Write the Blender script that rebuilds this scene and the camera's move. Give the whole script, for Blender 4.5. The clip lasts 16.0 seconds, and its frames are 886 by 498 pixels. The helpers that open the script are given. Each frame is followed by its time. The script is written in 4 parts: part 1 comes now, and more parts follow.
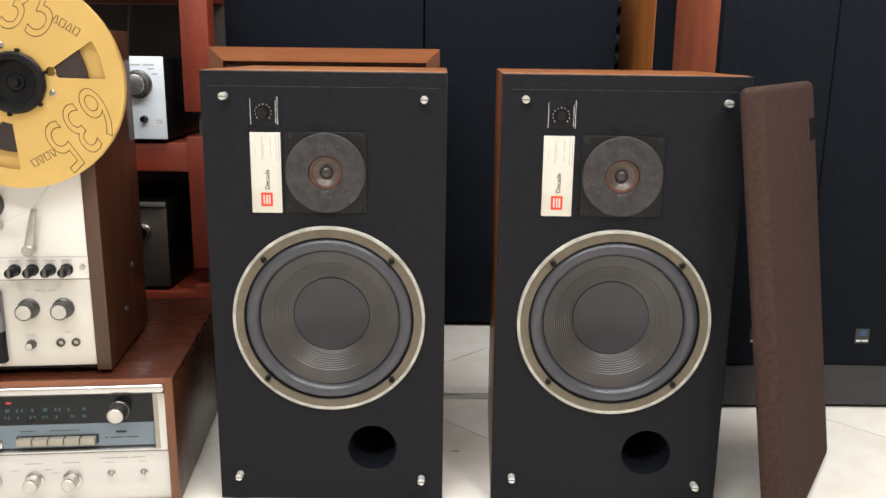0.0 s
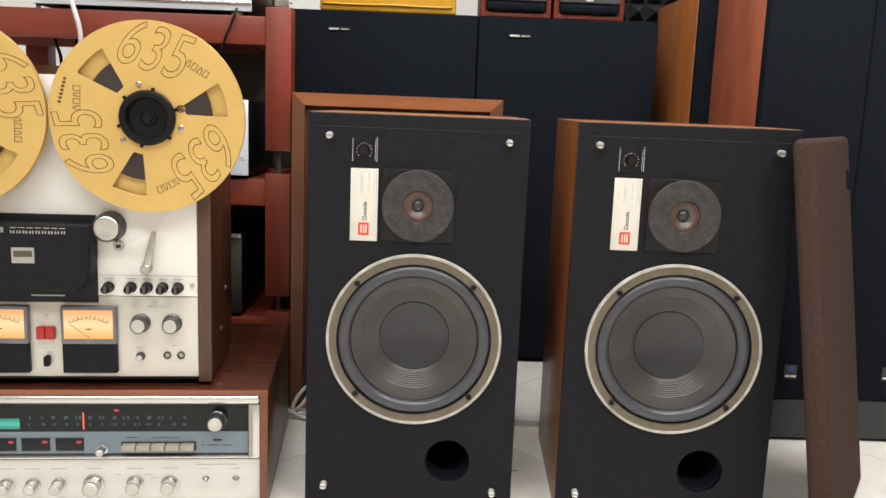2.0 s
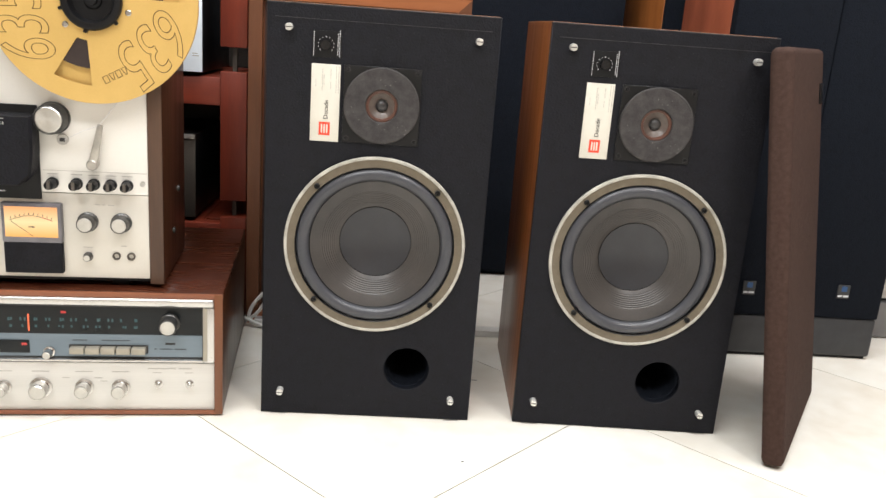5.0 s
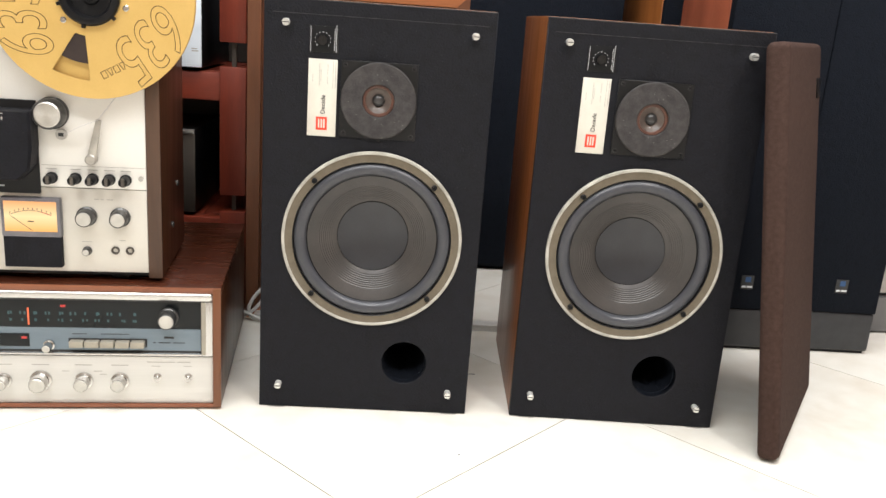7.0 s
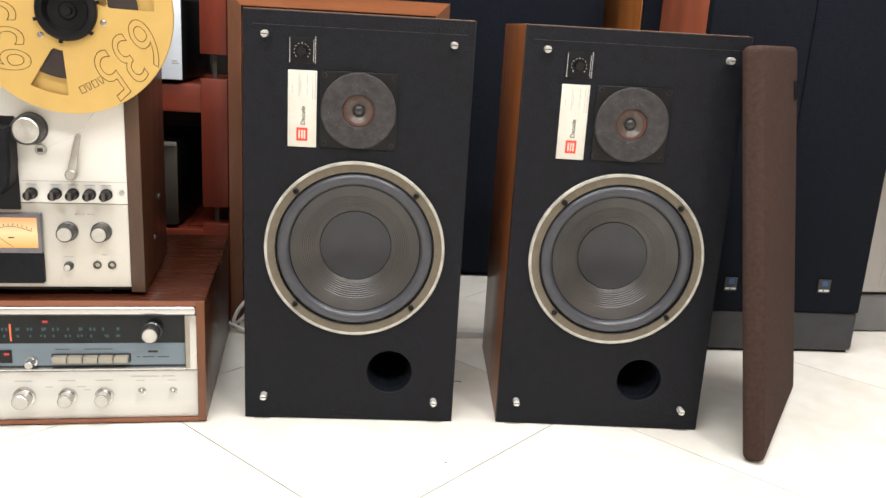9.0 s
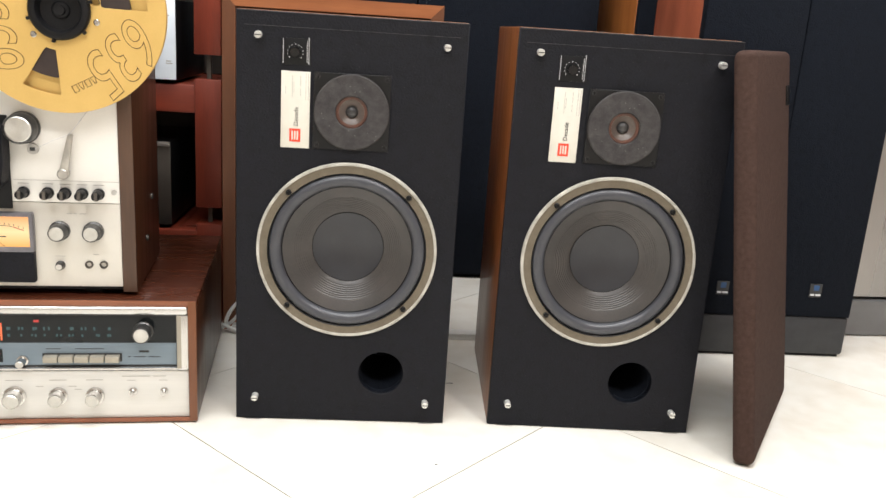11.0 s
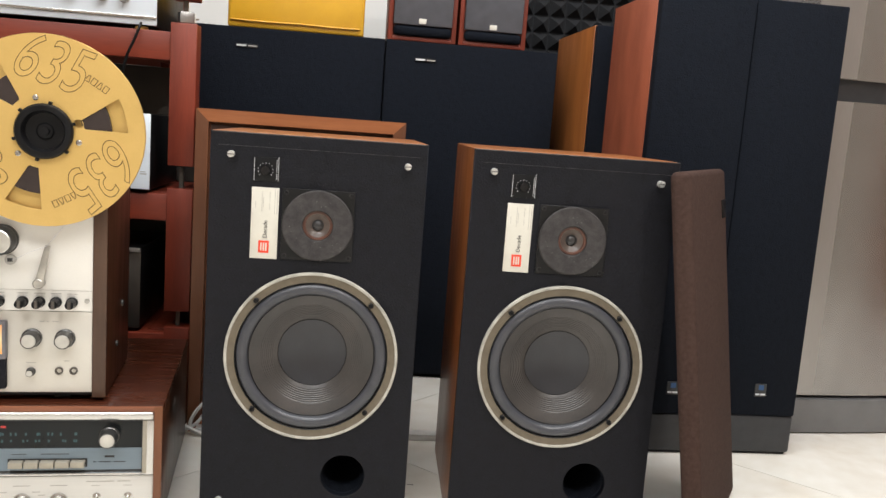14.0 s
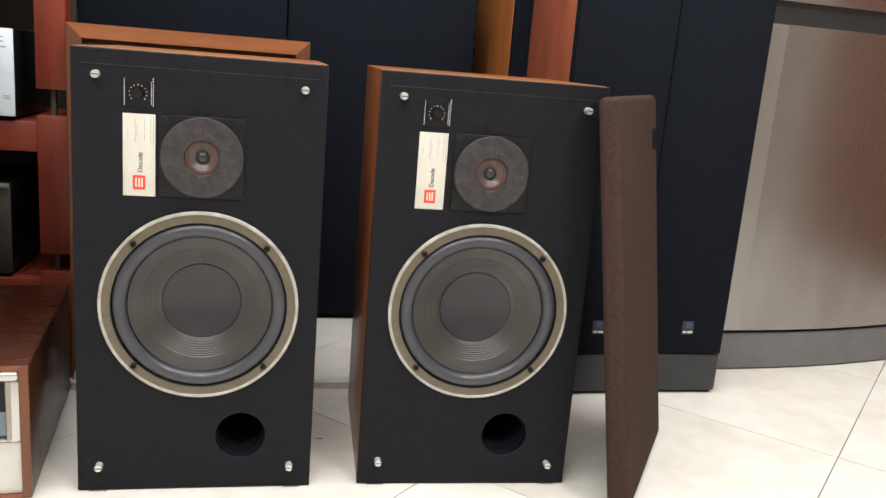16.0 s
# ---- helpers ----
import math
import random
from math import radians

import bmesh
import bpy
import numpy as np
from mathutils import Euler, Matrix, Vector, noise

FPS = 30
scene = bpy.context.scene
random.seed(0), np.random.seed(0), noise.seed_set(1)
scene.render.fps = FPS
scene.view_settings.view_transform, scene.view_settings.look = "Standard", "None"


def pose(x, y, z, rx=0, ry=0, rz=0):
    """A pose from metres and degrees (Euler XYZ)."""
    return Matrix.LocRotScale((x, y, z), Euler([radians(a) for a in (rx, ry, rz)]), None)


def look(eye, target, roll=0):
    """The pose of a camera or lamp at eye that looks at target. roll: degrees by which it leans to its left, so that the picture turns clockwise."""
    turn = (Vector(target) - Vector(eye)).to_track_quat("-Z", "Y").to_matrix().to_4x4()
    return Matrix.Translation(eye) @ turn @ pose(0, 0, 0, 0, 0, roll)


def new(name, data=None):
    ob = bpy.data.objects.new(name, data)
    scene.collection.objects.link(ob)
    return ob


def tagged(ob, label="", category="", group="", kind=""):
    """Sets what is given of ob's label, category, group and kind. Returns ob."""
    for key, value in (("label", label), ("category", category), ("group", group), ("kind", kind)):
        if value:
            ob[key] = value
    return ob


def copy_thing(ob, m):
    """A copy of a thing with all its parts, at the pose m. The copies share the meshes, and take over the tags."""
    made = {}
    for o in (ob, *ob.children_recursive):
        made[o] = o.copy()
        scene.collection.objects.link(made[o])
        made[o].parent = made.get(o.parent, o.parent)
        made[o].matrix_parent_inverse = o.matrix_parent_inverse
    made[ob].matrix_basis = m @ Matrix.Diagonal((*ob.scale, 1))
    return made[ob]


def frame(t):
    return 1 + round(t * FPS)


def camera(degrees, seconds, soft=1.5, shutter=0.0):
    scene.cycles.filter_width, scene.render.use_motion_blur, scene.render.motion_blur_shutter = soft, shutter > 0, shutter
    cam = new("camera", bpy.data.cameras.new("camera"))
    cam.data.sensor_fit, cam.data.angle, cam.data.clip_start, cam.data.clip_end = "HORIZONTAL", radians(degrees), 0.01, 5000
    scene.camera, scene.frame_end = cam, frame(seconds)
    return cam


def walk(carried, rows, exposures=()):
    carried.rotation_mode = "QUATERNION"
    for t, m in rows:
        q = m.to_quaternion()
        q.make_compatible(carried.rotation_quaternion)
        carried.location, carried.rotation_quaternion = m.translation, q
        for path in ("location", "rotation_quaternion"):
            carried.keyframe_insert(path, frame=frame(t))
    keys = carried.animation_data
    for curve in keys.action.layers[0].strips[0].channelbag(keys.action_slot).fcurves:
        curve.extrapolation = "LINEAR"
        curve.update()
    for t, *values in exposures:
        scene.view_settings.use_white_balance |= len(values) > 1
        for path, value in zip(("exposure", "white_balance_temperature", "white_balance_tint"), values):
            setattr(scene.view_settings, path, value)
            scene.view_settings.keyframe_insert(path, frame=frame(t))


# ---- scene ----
cam = camera(56.1, 16.0)
PATH = [
    (0, (0.157, -1.105, 0.643), (0.16, 0.841, 0.181), 0.7),
    (0.5, (0.116, -1.171, 0.661), (0.086, 0.778, 0.214), 0.5),
    (1, (0.069, -1.201, 0.653), (-0.051, 0.746, 0.213), -0.3),
    (1.5, (0.045, -1.216, 0.644), (-0.043, 0.742, 0.246), 0.7),
    (2, (0.029, -1.227, 0.63), (0.048, 0.744, 0.293), 2.2),
    (2.5, (0.028, -1.221, 0.613), (0.093, 0.743, 0.242), 3.0),
    (3, (0.03, -1.213, 0.611), (0.123, 0.739, 0.187), 2.9),
    (3.5, (0.029, -1.223, 0.619), (0.144, 0.725, 0.18), 2.6),
    (4, (0.029, -1.235, 0.618), (0.138, 0.712, 0.176), 2.9),
    (4.5, (0.027, -1.206, 0.606), (0.148, 0.729, 0.112), 3.8),
    (4.7, (0.023, -1.193, 0.603), (0.153, 0.734, 0.086), 4.2),
    (7, (0.034, -1.199, 0.604), (0.153, 0.725, 0.069), 4.2),
    (7.5, (0.035, -1.204, 0.609), (0.148, 0.722, 0.083), 4.0),
    (8, (0.04, -1.207, 0.609), (0.164, 0.723, 0.099), 3.8),
    (8.5, (0.042, -1.2, 0.608), (0.179, 0.729, 0.096), 3.7),
    (9, (0.043, -1.201, 0.608), (0.187, 0.725, 0.089), 3.3),
    (11.5, (0.048, -1.205, 0.609), (0.207, 0.723, 0.1), 3.9),
    (12, (0.047, -1.218, 0.621), (0.214, 0.717, 0.141), 3.8),
    (12.5, (0.049, -1.249, 0.637), (0.219, 0.701, 0.224), 3.9),
    (13, (0.039, -1.273, 0.644), (0.226, 0.687, 0.294), 4.4),
    (13.5, (0.033, -1.295, 0.649), (0.246, 0.67, 0.341), 4.4),
    (14, (0.047, -1.267, 0.646), (0.276, 0.698, 0.355), 4.2),
    (14.5, (0.073, -1.181, 0.63), (0.351, 0.766, 0.269), 3.8),
    (15, (0.09, -1.138, 0.625), (0.435, 0.782, 0.184), 4.1),
    (15.5, (0.089, -1.14, 0.631), (0.475, 0.769, 0.177), 4.6),
    (16, (0.096, -1.142, 0.636), (0.498, 0.766, 0.193), 4.7),
]
EXPOSURES = [(0, 0.08), (1, 0.08), (2.5, 0.0), (3.5, 0.05), (4.5, 0.1), (7, 0.17), (9, 0.17), (11.5, 0.15), (12, 0.12), (13, 0.0), (14.5, -0.06), (16, 0.02)]
walk(cam, [(t, look(eye, target, roll)) for t, eye, target, roll in PATH], EXPOSURES)

# ---- light ----
world = bpy.data.worlds.new("world")
scene.world = world
world.use_nodes = True
world.node_tree.nodes["Background"].inputs[0].default_value = (0.8, 0.86, 1.0, 1)
world.node_tree.nodes["Background"].inputs[1].default_value = 0.05


def lamp(name, watts, at, target, sx, sy, colour):
    data = bpy.data.lights.new(name, "AREA")
    data.shape, data.size, data.size_y, data.energy, data.color = "RECTANGLE", sx, sy, watts, colour
    ob = new(name, data)
    ob.matrix_world = look(at, target)
    return ob


# two cool white panels and one small warmer lamp under the ceiling
lamp("ceiling_light", 68, (0.45, -0.25, 2.66), (0.45, -0.24, 0), 2.2, 0.9, (0.965, 0.985, 1.0))
lamp("ceiling_light", 64, (-0.7, -1.9, 2.66), (-0.7, -1.89, 0), 1.8, 0.7, (0.965, 0.985, 1.0))
lamp("ceiling_light", 40, (1.25, -1.95, 2.66), (0.9, -1.2, 0), 0.35, 0.35, (1.0, 0.95, 0.92))


# ---- materials ----
def nodes_of(name):
    m = bpy.data.materials.new(name)
    m.use_nodes = True
    return m, m.node_tree.nodes, m.node_tree.links, m.node_tree.nodes["Principled BSDF"]


def mat(name, a, b=None, rough=0.5, metal=0.0, scale=30.0, stretch=(1, 1, 1), bump=0.0, fine=400.0, coat=0.0, rvar=0.1, per=0.0, spec=0.5, specks=0.0, grain=0.45):
    """A surface that varies between two colours at two scales, with fine relief."""
    m, n, l, p = nodes_of(name)
    b = b or tuple(c * 0.8 for c in a)
    tc, mp = n.new("ShaderNodeTexCoord"), n.new("ShaderNodeMapping")
    l.new(tc.outputs["Object"], mp.inputs[0])
    mp.inputs["Scale"].default_value = stretch
    n1, n2 = n.new("ShaderNodeTexNoise"), n.new("ShaderNodeTexNoise")
    n1.inputs["Scale"].default_value, n1.inputs["Detail"].default_value = scale, 6
    n2.inputs["Scale"].default_value, n2.inputs["Detail"].default_value = fine, 3
    l.new(mp.outputs[0], n1.inputs[0]), l.new(mp.outputs[0], n2.inputs[0])
    mx = n.new("ShaderNodeMath")
    mx.operation = "MULTIPLY_ADD"
    mx.inputs[1].default_value = grain
    l.new(n2.outputs[0], mx.inputs[0])
    ad = n.new("ShaderNodeMath")
    ad.operation = "MULTIPLY_ADD"
    ad.inputs[1].default_value, ad.inputs[2].default_value = 1.3, -0.375
    l.new(n1.outputs[0], ad.inputs[0])
    l.new(ad.outputs[0], mx.inputs[2])
    ramp = n.new("ShaderNodeValToRGB")
    ramp.color_ramp.elements[0].color, ramp.color_ramp.elements[1].color = (*a, 1), (*b, 1)
    ramp.color_ramp.elements[0].position, ramp.color_ramp.elements[1].position = 0.2, 0.85
    l.new(mx.outputs[0], ramp.inputs[0])
    col = ramp.outputs[0]
    if specks:
        vo, gt, sm = n.new("ShaderNodeTexVoronoi"), n.new("ShaderNodeMapRange"), n.new("ShaderNodeMixRGB")
        vo.inputs["Scale"].default_value = 150
        l.new(tc.outputs["Object"], vo.inputs[0]), l.new(vo.outputs["Distance"], gt.inputs[0])
        gt.inputs[1].default_value, gt.inputs[2].default_value, gt.inputs[3].default_value, gt.inputs[4].default_value = 0.05, 0.13, specks, 0.0
        pick, mul = n.new("ShaderNodeMath"), n.new("ShaderNodeMath")
        pick.operation, pick.inputs[1].default_value = "GREATER_THAN", 0.72
        mul.operation = "MULTIPLY"
        l.new(vo.outputs["Color"], pick.inputs[0]), l.new(pick.outputs[0], mul.inputs[0]), l.new(gt.outputs[0], mul.inputs[1])
        l.new(mul.outputs[0], sm.inputs[0]), l.new(col, sm.inputs[1])
        sm.inputs[2].default_value = (0.35, 0.33, 0.31, 1)
        col = sm.outputs[0]
    if per:
        oi, hv, mr = n.new("ShaderNodeObjectInfo"), n.new("ShaderNodeHueSaturation"), n.new("ShaderNodeMapRange")
        mr.inputs[3].default_value, mr.inputs[4].default_value = 1 - per, 1 + per
        l.new(oi.outputs["Random"], mr.inputs[0]), l.new(mr.outputs[0], hv.inputs["Value"]), l.new(col, hv.inputs["Color"])
        col = hv.outputs[0]
    l.new(col, p.inputs["Base Color"])
    mr = n.new("ShaderNodeMapRange")
    mr.inputs[3].default_value, mr.inputs[4].default_value = max(0.02, rough - rvar), min(1, rough + rvar)
    l.new(n1.outputs[0], mr.inputs[0]), l.new(mr.outputs[0], p.inputs["Roughness"])
    p.inputs["Metallic"].default_value, p.inputs["Coat Weight"].default_value = metal, coat
    p.inputs["Specular IOR Level"].default_value = spec
    if bump:
        bp = n.new("ShaderNodeBump")
        bp.inputs["Strength"].default_value, bp.inputs["Distance"].default_value = bump, 0.001
        l.new(mx.outputs[0], bp.inputs["Height"]), l.new(bp.outputs[0], p.inputs["Normal"])
    return m


def wood(name, a, b, along="z", rough=0.4, coat=0.1, size=1.0):
    st = {"x": (0.08, 1, 1), "y": (1, 0.08, 1), "z": (1, 1, 0.08)}[along]
    return mat(name, a, b, rough, 0, 55 * size, st, 0.12, 420, coat)


def glow(name, colour, strength, dark=(0.02, 0.02, 0.02)):
    m, n, l, p = nodes_of(name)
    p.inputs["Base Color"].default_value = (*dark, 1)
    p.inputs["Emission Color"].default_value, p.inputs["Emission Strength"].default_value = (*colour, 1), strength
    p.inputs["Roughness"].default_value = 0.3
    return m


BLACK = mat("black_baffle_paint", (0.0012, 0.0013, 0.0020), (0.0066, 0.0069, 0.0102), 0.6, 0, 60, bump=0.9, fine=330, spec=0.22, specks=0.07, grain=1.0)
BLACKGLOSS = mat("black_plastic", (0.0045, 0.0045, 0.005), (0.009, 0.009, 0.010), 0.36, 0, 40, bump=0.03, spec=0.22)
GRILLE = mat("black_grille_cloth", (0.0018, 0.0027, 0.0046), (0.0064, 0.0084, 0.0132), 0.9, 0, 70, bump=1.0, fine=330, spec=0.12, specks=0.06, grain=1.1)
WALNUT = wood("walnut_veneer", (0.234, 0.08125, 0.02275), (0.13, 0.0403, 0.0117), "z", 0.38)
# the cabinet's veneer again, with light from above put into its colour
WALNUT_TOPLIT = wood("walnut_veneer_lit_top", (0.32, 0.112, 0.032), (0.192, 0.0624, 0.0176), "y", 0.36)
# one walnut frame: light is mixed into the rails' colour, uprights stay darker
WALNUT_LIT = wood("walnut_frame_lit", (0.40, 0.142, 0.053), (0.28, 0.092, 0.033), "x", 0.42)
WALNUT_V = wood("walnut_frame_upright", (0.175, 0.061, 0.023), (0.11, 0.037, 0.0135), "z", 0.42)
DARKWOOD = wood("dark_walnut_case", (0.0625, 0.0225, 0.01), (0.035, 0.012, 0.0055), "z", 0.36, 0.15)
DARKEDGE = wood("dark_walnut_edge", (0.092, 0.045, 0.024), (0.058, 0.0275, 0.0145), "z", 0.5)
REDTOP = wood("receiver_case_top", (0.070, 0.019, 0.0085), (0.036, 0.010, 0.005), "x", 0.28, 0.2)
REDEDGE = wood("receiver_case_edge", (0.27, 0.095, 0.045), (0.18, 0.058, 0.027), "x", 0.42)
REDWOOD = wood("red_stained_wood", (0.235, 0.035, 0.014), (0.115, 0.017, 0.0075), "z", 0.46, 0.03, 0.4)
REDWOOD_X = wood("red_stained_wood_rail", (0.235, 0.035, 0.014), (0.115, 0.017, 0.0075), "x", 0.46, 0.03, 0.4)
MAHOGANY = mat("mahogany_veneer", (0.40, 0.112, 0.056), (0.25, 0.064, 0.031), 0.45, 0, 16, (1, 1, 0.35), 0.1, 300)
HONEY = mat("honey_veneer", (0.42, 0.148, 0.036), (0.27, 0.085, 0.020), 0.42, 0, 22, (1, 1, 0.2), 0.1, 300)
CHAMPAGNE = mat("champagne_aluminium", (0.81, 0.79, 0.745), (0.74, 0.72, 0.68), 0.36, 0.25, 8, (1, 1, 1), 0.05, 600)
CHAMPAGNE_LOW = mat("tan_champagne_aluminium", (0.68, 0.65, 0.585), (0.61, 0.58, 0.52), 0.36, 0.25, 8, (1, 1, 1), 0.05, 600)
BLUESILVER = mat("cool_silver_panel", (0.78, 0.84, 0.90), (0.70, 0.76, 0.82), 0.34, 0.2, 30, (0.05, 1, 1), 0.04, 900)
SILVER = mat("brushed_silver_panel", (0.69, 0.675, 0.64), (0.61, 0.595, 0.56), 0.34, 0.3, 40, (0.02, 1, 1), 0.05, 900)
BRIGHT = mat("bright_plated_metal", (0.80, 0.79, 0.75), (0.66, 0.65, 0.61), 0.28, 0.55, 60)
BEZEL = mat("polished_aluminium_frame", (0.66, 0.65, 0.63), (0.56, 0.55, 0.53), 0.26, 0.85, 4, rvar=0.03)
WORN = mat("worn_black_edge", (0.005, 0.005, 0.0055), (0.085, 0.083, 0.085), 0.7, 0, 70, bump=0.4)
KNOBFACE = mat("turned_knob_face", (0.68, 0.665, 0.63), (0.54, 0.53, 0.50), 0.30, 0.95, 60, rvar=0.04)
turned = KNOBFACE.node_tree.nodes.new("ShaderNodeTangent")
turned.direction_type, turned.axis = "RADIAL", "Y"
KNOBFACE.node_tree.nodes["Principled BSDF"].inputs["Anisotropic"].default_value = 0.8
KNOBFACE.node_tree.links.new(turned.outputs[0], KNOBFACE.node_tree.nodes["Principled BSDF"].inputs["Tangent"])
BUTTON = mat("dull_champagne_button", (0.40, 0.37, 0.30), (0.32, 0.29, 0.24), 0.4, 0.3, 40)
GUNMETAL = mat("dark_knurled_metal", (0.11, 0.108, 0.105), (0.07, 0.069, 0.067), 0.34, 0.7, 90)
CHROME = mat("polished_metal", (0.66, 0.65, 0.63), (0.52, 0.51, 0.49), 0.18, 1.0, 60)
SATIN = mat("satin_metal", (0.56, 0.55, 0.53), (0.44, 0.43, 0.41), 0.3, 0.9, 60)
BLUEGREY = mat("blue_grey_panel", (0.20, 0.25, 0.29), (0.16, 0.205, 0.245), 0.4, 0.3, 30, (0.05, 1, 1))
DIALGLASS = mat("dark_dial_glass", (0.006, 0.008, 0.009), (0.010, 0.012, 0.013), 0.12, 0, 20, spec=0.3)
GOLD = mat("gold_anodised_metal", (0.73, 0.49, 0.165), (0.64, 0.42, 0.132), 0.38, 0.45, 18, bump=0.05, fine=500)
ENGRAVE = mat("engraved_line", (0.11, 0.058, 0.014), rough=0.6)
TAPE = mat("brown_tape", (0.030, 0.017, 0.014), (0.020, 0.011, 0.009), 0.6, 0, 60)
TWEETCONE = mat("tan_paper_cone", (0.125, 0.095, 0.080), (0.078, 0.060, 0.052), 0.36, 0, 60, bump=0.2)
CAPDARK = mat("dark_dome", (0.040, 0.038, 0.038), (0.026, 0.025, 0.025), 0.28, 0, 60)
CAP = mat("coated_grey_cap", (0.026, 0.027, 0.032), (0.016, 0.0165, 0.020), 0.36, 0, 22, bump=0.15, fine=420, rvar=0.03, spec=0.55)
CONE = mat("grey_paper_cone", (0.056, 0.049, 0.045), (0.022, 0.020, 0.0195), 0.37, 0, 14, bump=0.3, fine=420, rvar=0.05, spec=0.6)
SURROUND = mat("coated_grey_surround", (0.060, 0.061, 0.070), (0.043, 0.045, 0.053), 0.32, 0, 40, bump=0.05)
GASKET = mat("tan_gasket", (0.144, 0.1188, 0.0828), (0.1116, 0.09, 0.0612), 0.75, 0, 90, bump=0.25)
RIMWHITE = mat("worn_cream_rim", (0.56, 0.54, 0.48), (0.25, 0.235, 0.20), 0.5, 0, 48, bump=0.2)
FELT = mat("grey_foam_disc", (0.064, 0.059, 0.058), (0.036, 0.033, 0.033), 0.92, 0, 90, bump=0.9, fine=450, spec=0.3, specks=0.4, grain=0.6)
COPPER = mat("reddish_tweeter_surround", (0.115, 0.046, 0.030), (0.072, 0.032, 0.022), 0.4, 0, 60)
KNOBBLACK = mat("glossy_black_knob", (0.004, 0.004, 0.005), (0.007, 0.007, 0.008), 0.16, 0, 40, spec=0.6)
TWEETPLATE = mat("satin_black_plate", (0.0022, 0.0022, 0.0026), (0.0050, 0.0050, 0.0056), 0.4, 0, 40, bump=0.05, spec=0.35)
CARD = mat("cream_label", (0.68, 0.6545, 0.578), (0.612, 0.5865, 0.51), 0.45, 0, 35)
ORANGE = mat("orange_red_print", (0.80, 0.055, 0.02), (0.70, 0.045, 0.015), 0.5)
INK = mat("dark_print", (0.03, 0.03, 0.03), rough=0.6)
GREYINK = mat("faint_print", (0.44, 0.42, 0.385), rough=0.6)
WHITEINK = mat("white_print", (0.66, 0.67, 0.68), rough=0.6)
BROWNCLOTH = mat("dark_brown_cloth", (0.062, 0.037, 0.030), (0.040, 0.0235, 0.0190), 0.95, 0, 150, bump=0.8, fine=700, spec=0.12, specks=0.04)
TILE = mat("cream_floor_tile", (0.83, 0.81, 0.75), (0.69, 0.64, 0.555), 0.22, 0, 6.5, bump=0.02, fine=28, per=0.025, rvar=0.1)
GROUT = mat("grey_grout", (0.20, 0.185, 0.165), (0.14, 0.13, 0.115), 0.85, 0, 40)
ROOMPAINT = mat("beige_room_paint", (0.40, 0.35, 0.30), (0.34, 0.30, 0.26), 0.7, 0, 4, bump=0.1, fine=200)
REFLECTEDBROWN = mat("reflected_brown", (0.24, 0.085, 0.04), (0.17, 0.058, 0.028), 0.55, 0, 6, (1, 1, 0.1), bump=0.1, fine=200)
PLASTER = mat("white_wall_paint", (0.74, 0.74, 0.72), (0.68, 0.68, 0.66), 0.7, 0, 4, bump=0.1, fine=200)
PLINTH = mat("dark_grey_plinth", (0.027, 0.0282, 0.0312), (0.0198, 0.021, 0.0234), 0.5, 0, 40, bump=0.1)
STEEL = mat("stainless_steel", (0.385, 0.38, 0.375), (0.30, 0.296, 0.29), 0.25, 0.95, 9, (1, 1, 0.4), 0.03, 500, rvar=0.05)
STEELPALE = mat("pale_steel_strip", (0.41, 0.40, 0.39), (0.36, 0.35, 0.34), 0.34, 0.9, 12, (1, 1, 0.1), rvar=0.03)
GREYBASE = mat("grey_plastic_base", (0.15, 0.15, 0.15), (0.12, 0.12, 0.12), 0.5, 0, 20, bump=0.05)
YELLOW = mat("yellow_carton", (0.72, 0.40, 0.03), (0.62, 0.33, 0.02), 0.35, 0, 12, bump=0.1, coat=0.3)
GREYCLOTH = mat("grey_grille_cloth", (0.09, 0.09, 0.1013), (0.0675, 0.0675, 0.075), 0.9, 0, 30, bump=0.5, fine=1500)
FOAM = mat("black_acoustic_foam", (0.0060, 0.0066, 0.0082), (0.0110, 0.0116, 0.0138), 0.95, 0, 50, bump=0.5)
DARKMETAL = mat("dark_grey_metal", (0.13, 0.115, 0.10), (0.095, 0.083, 0.072), 0.38, 0.6, 20)
WHITECABLE = mat("white_cable", (0.72, 0.71, 0.68), rough=0.45)
METERFRAME = mat("lilac_grey_metal_frame", (0.20, 0.19, 0.21), (0.15, 0.145, 0.16), 0.35, 0.5, 60)
RED = mat("red_button_plastic", (0.42, 0.02, 0.015), (0.33, 0.015, 0.012), 0.35)
def meter_glow(name, colours, strength):
    m = glow(name, (1, 1, 1), strength, (0.04, 0.025, 0.012))
    n, l, p = m.node_tree.nodes, m.node_tree.links, m.node_tree.nodes["Principled BSDF"]
    tc, sp, rp = n.new("ShaderNodeTexCoord"), n.new("ShaderNodeSeparateXYZ"), n.new("ShaderNodeValToRGB")
    l.new(tc.outputs["Generated"], sp.inputs[0]), l.new(sp.outputs["Z"], rp.inputs[0])
    rp.color_ramp.elements[0].color, rp.color_ramp.elements[1].color = colours[0], colours[2]
    mid = rp.color_ramp.elements.new(0.5)
    mid.color = colours[1]
    l.new(rp.outputs[0], p.inputs["Emission Color"])
    return m


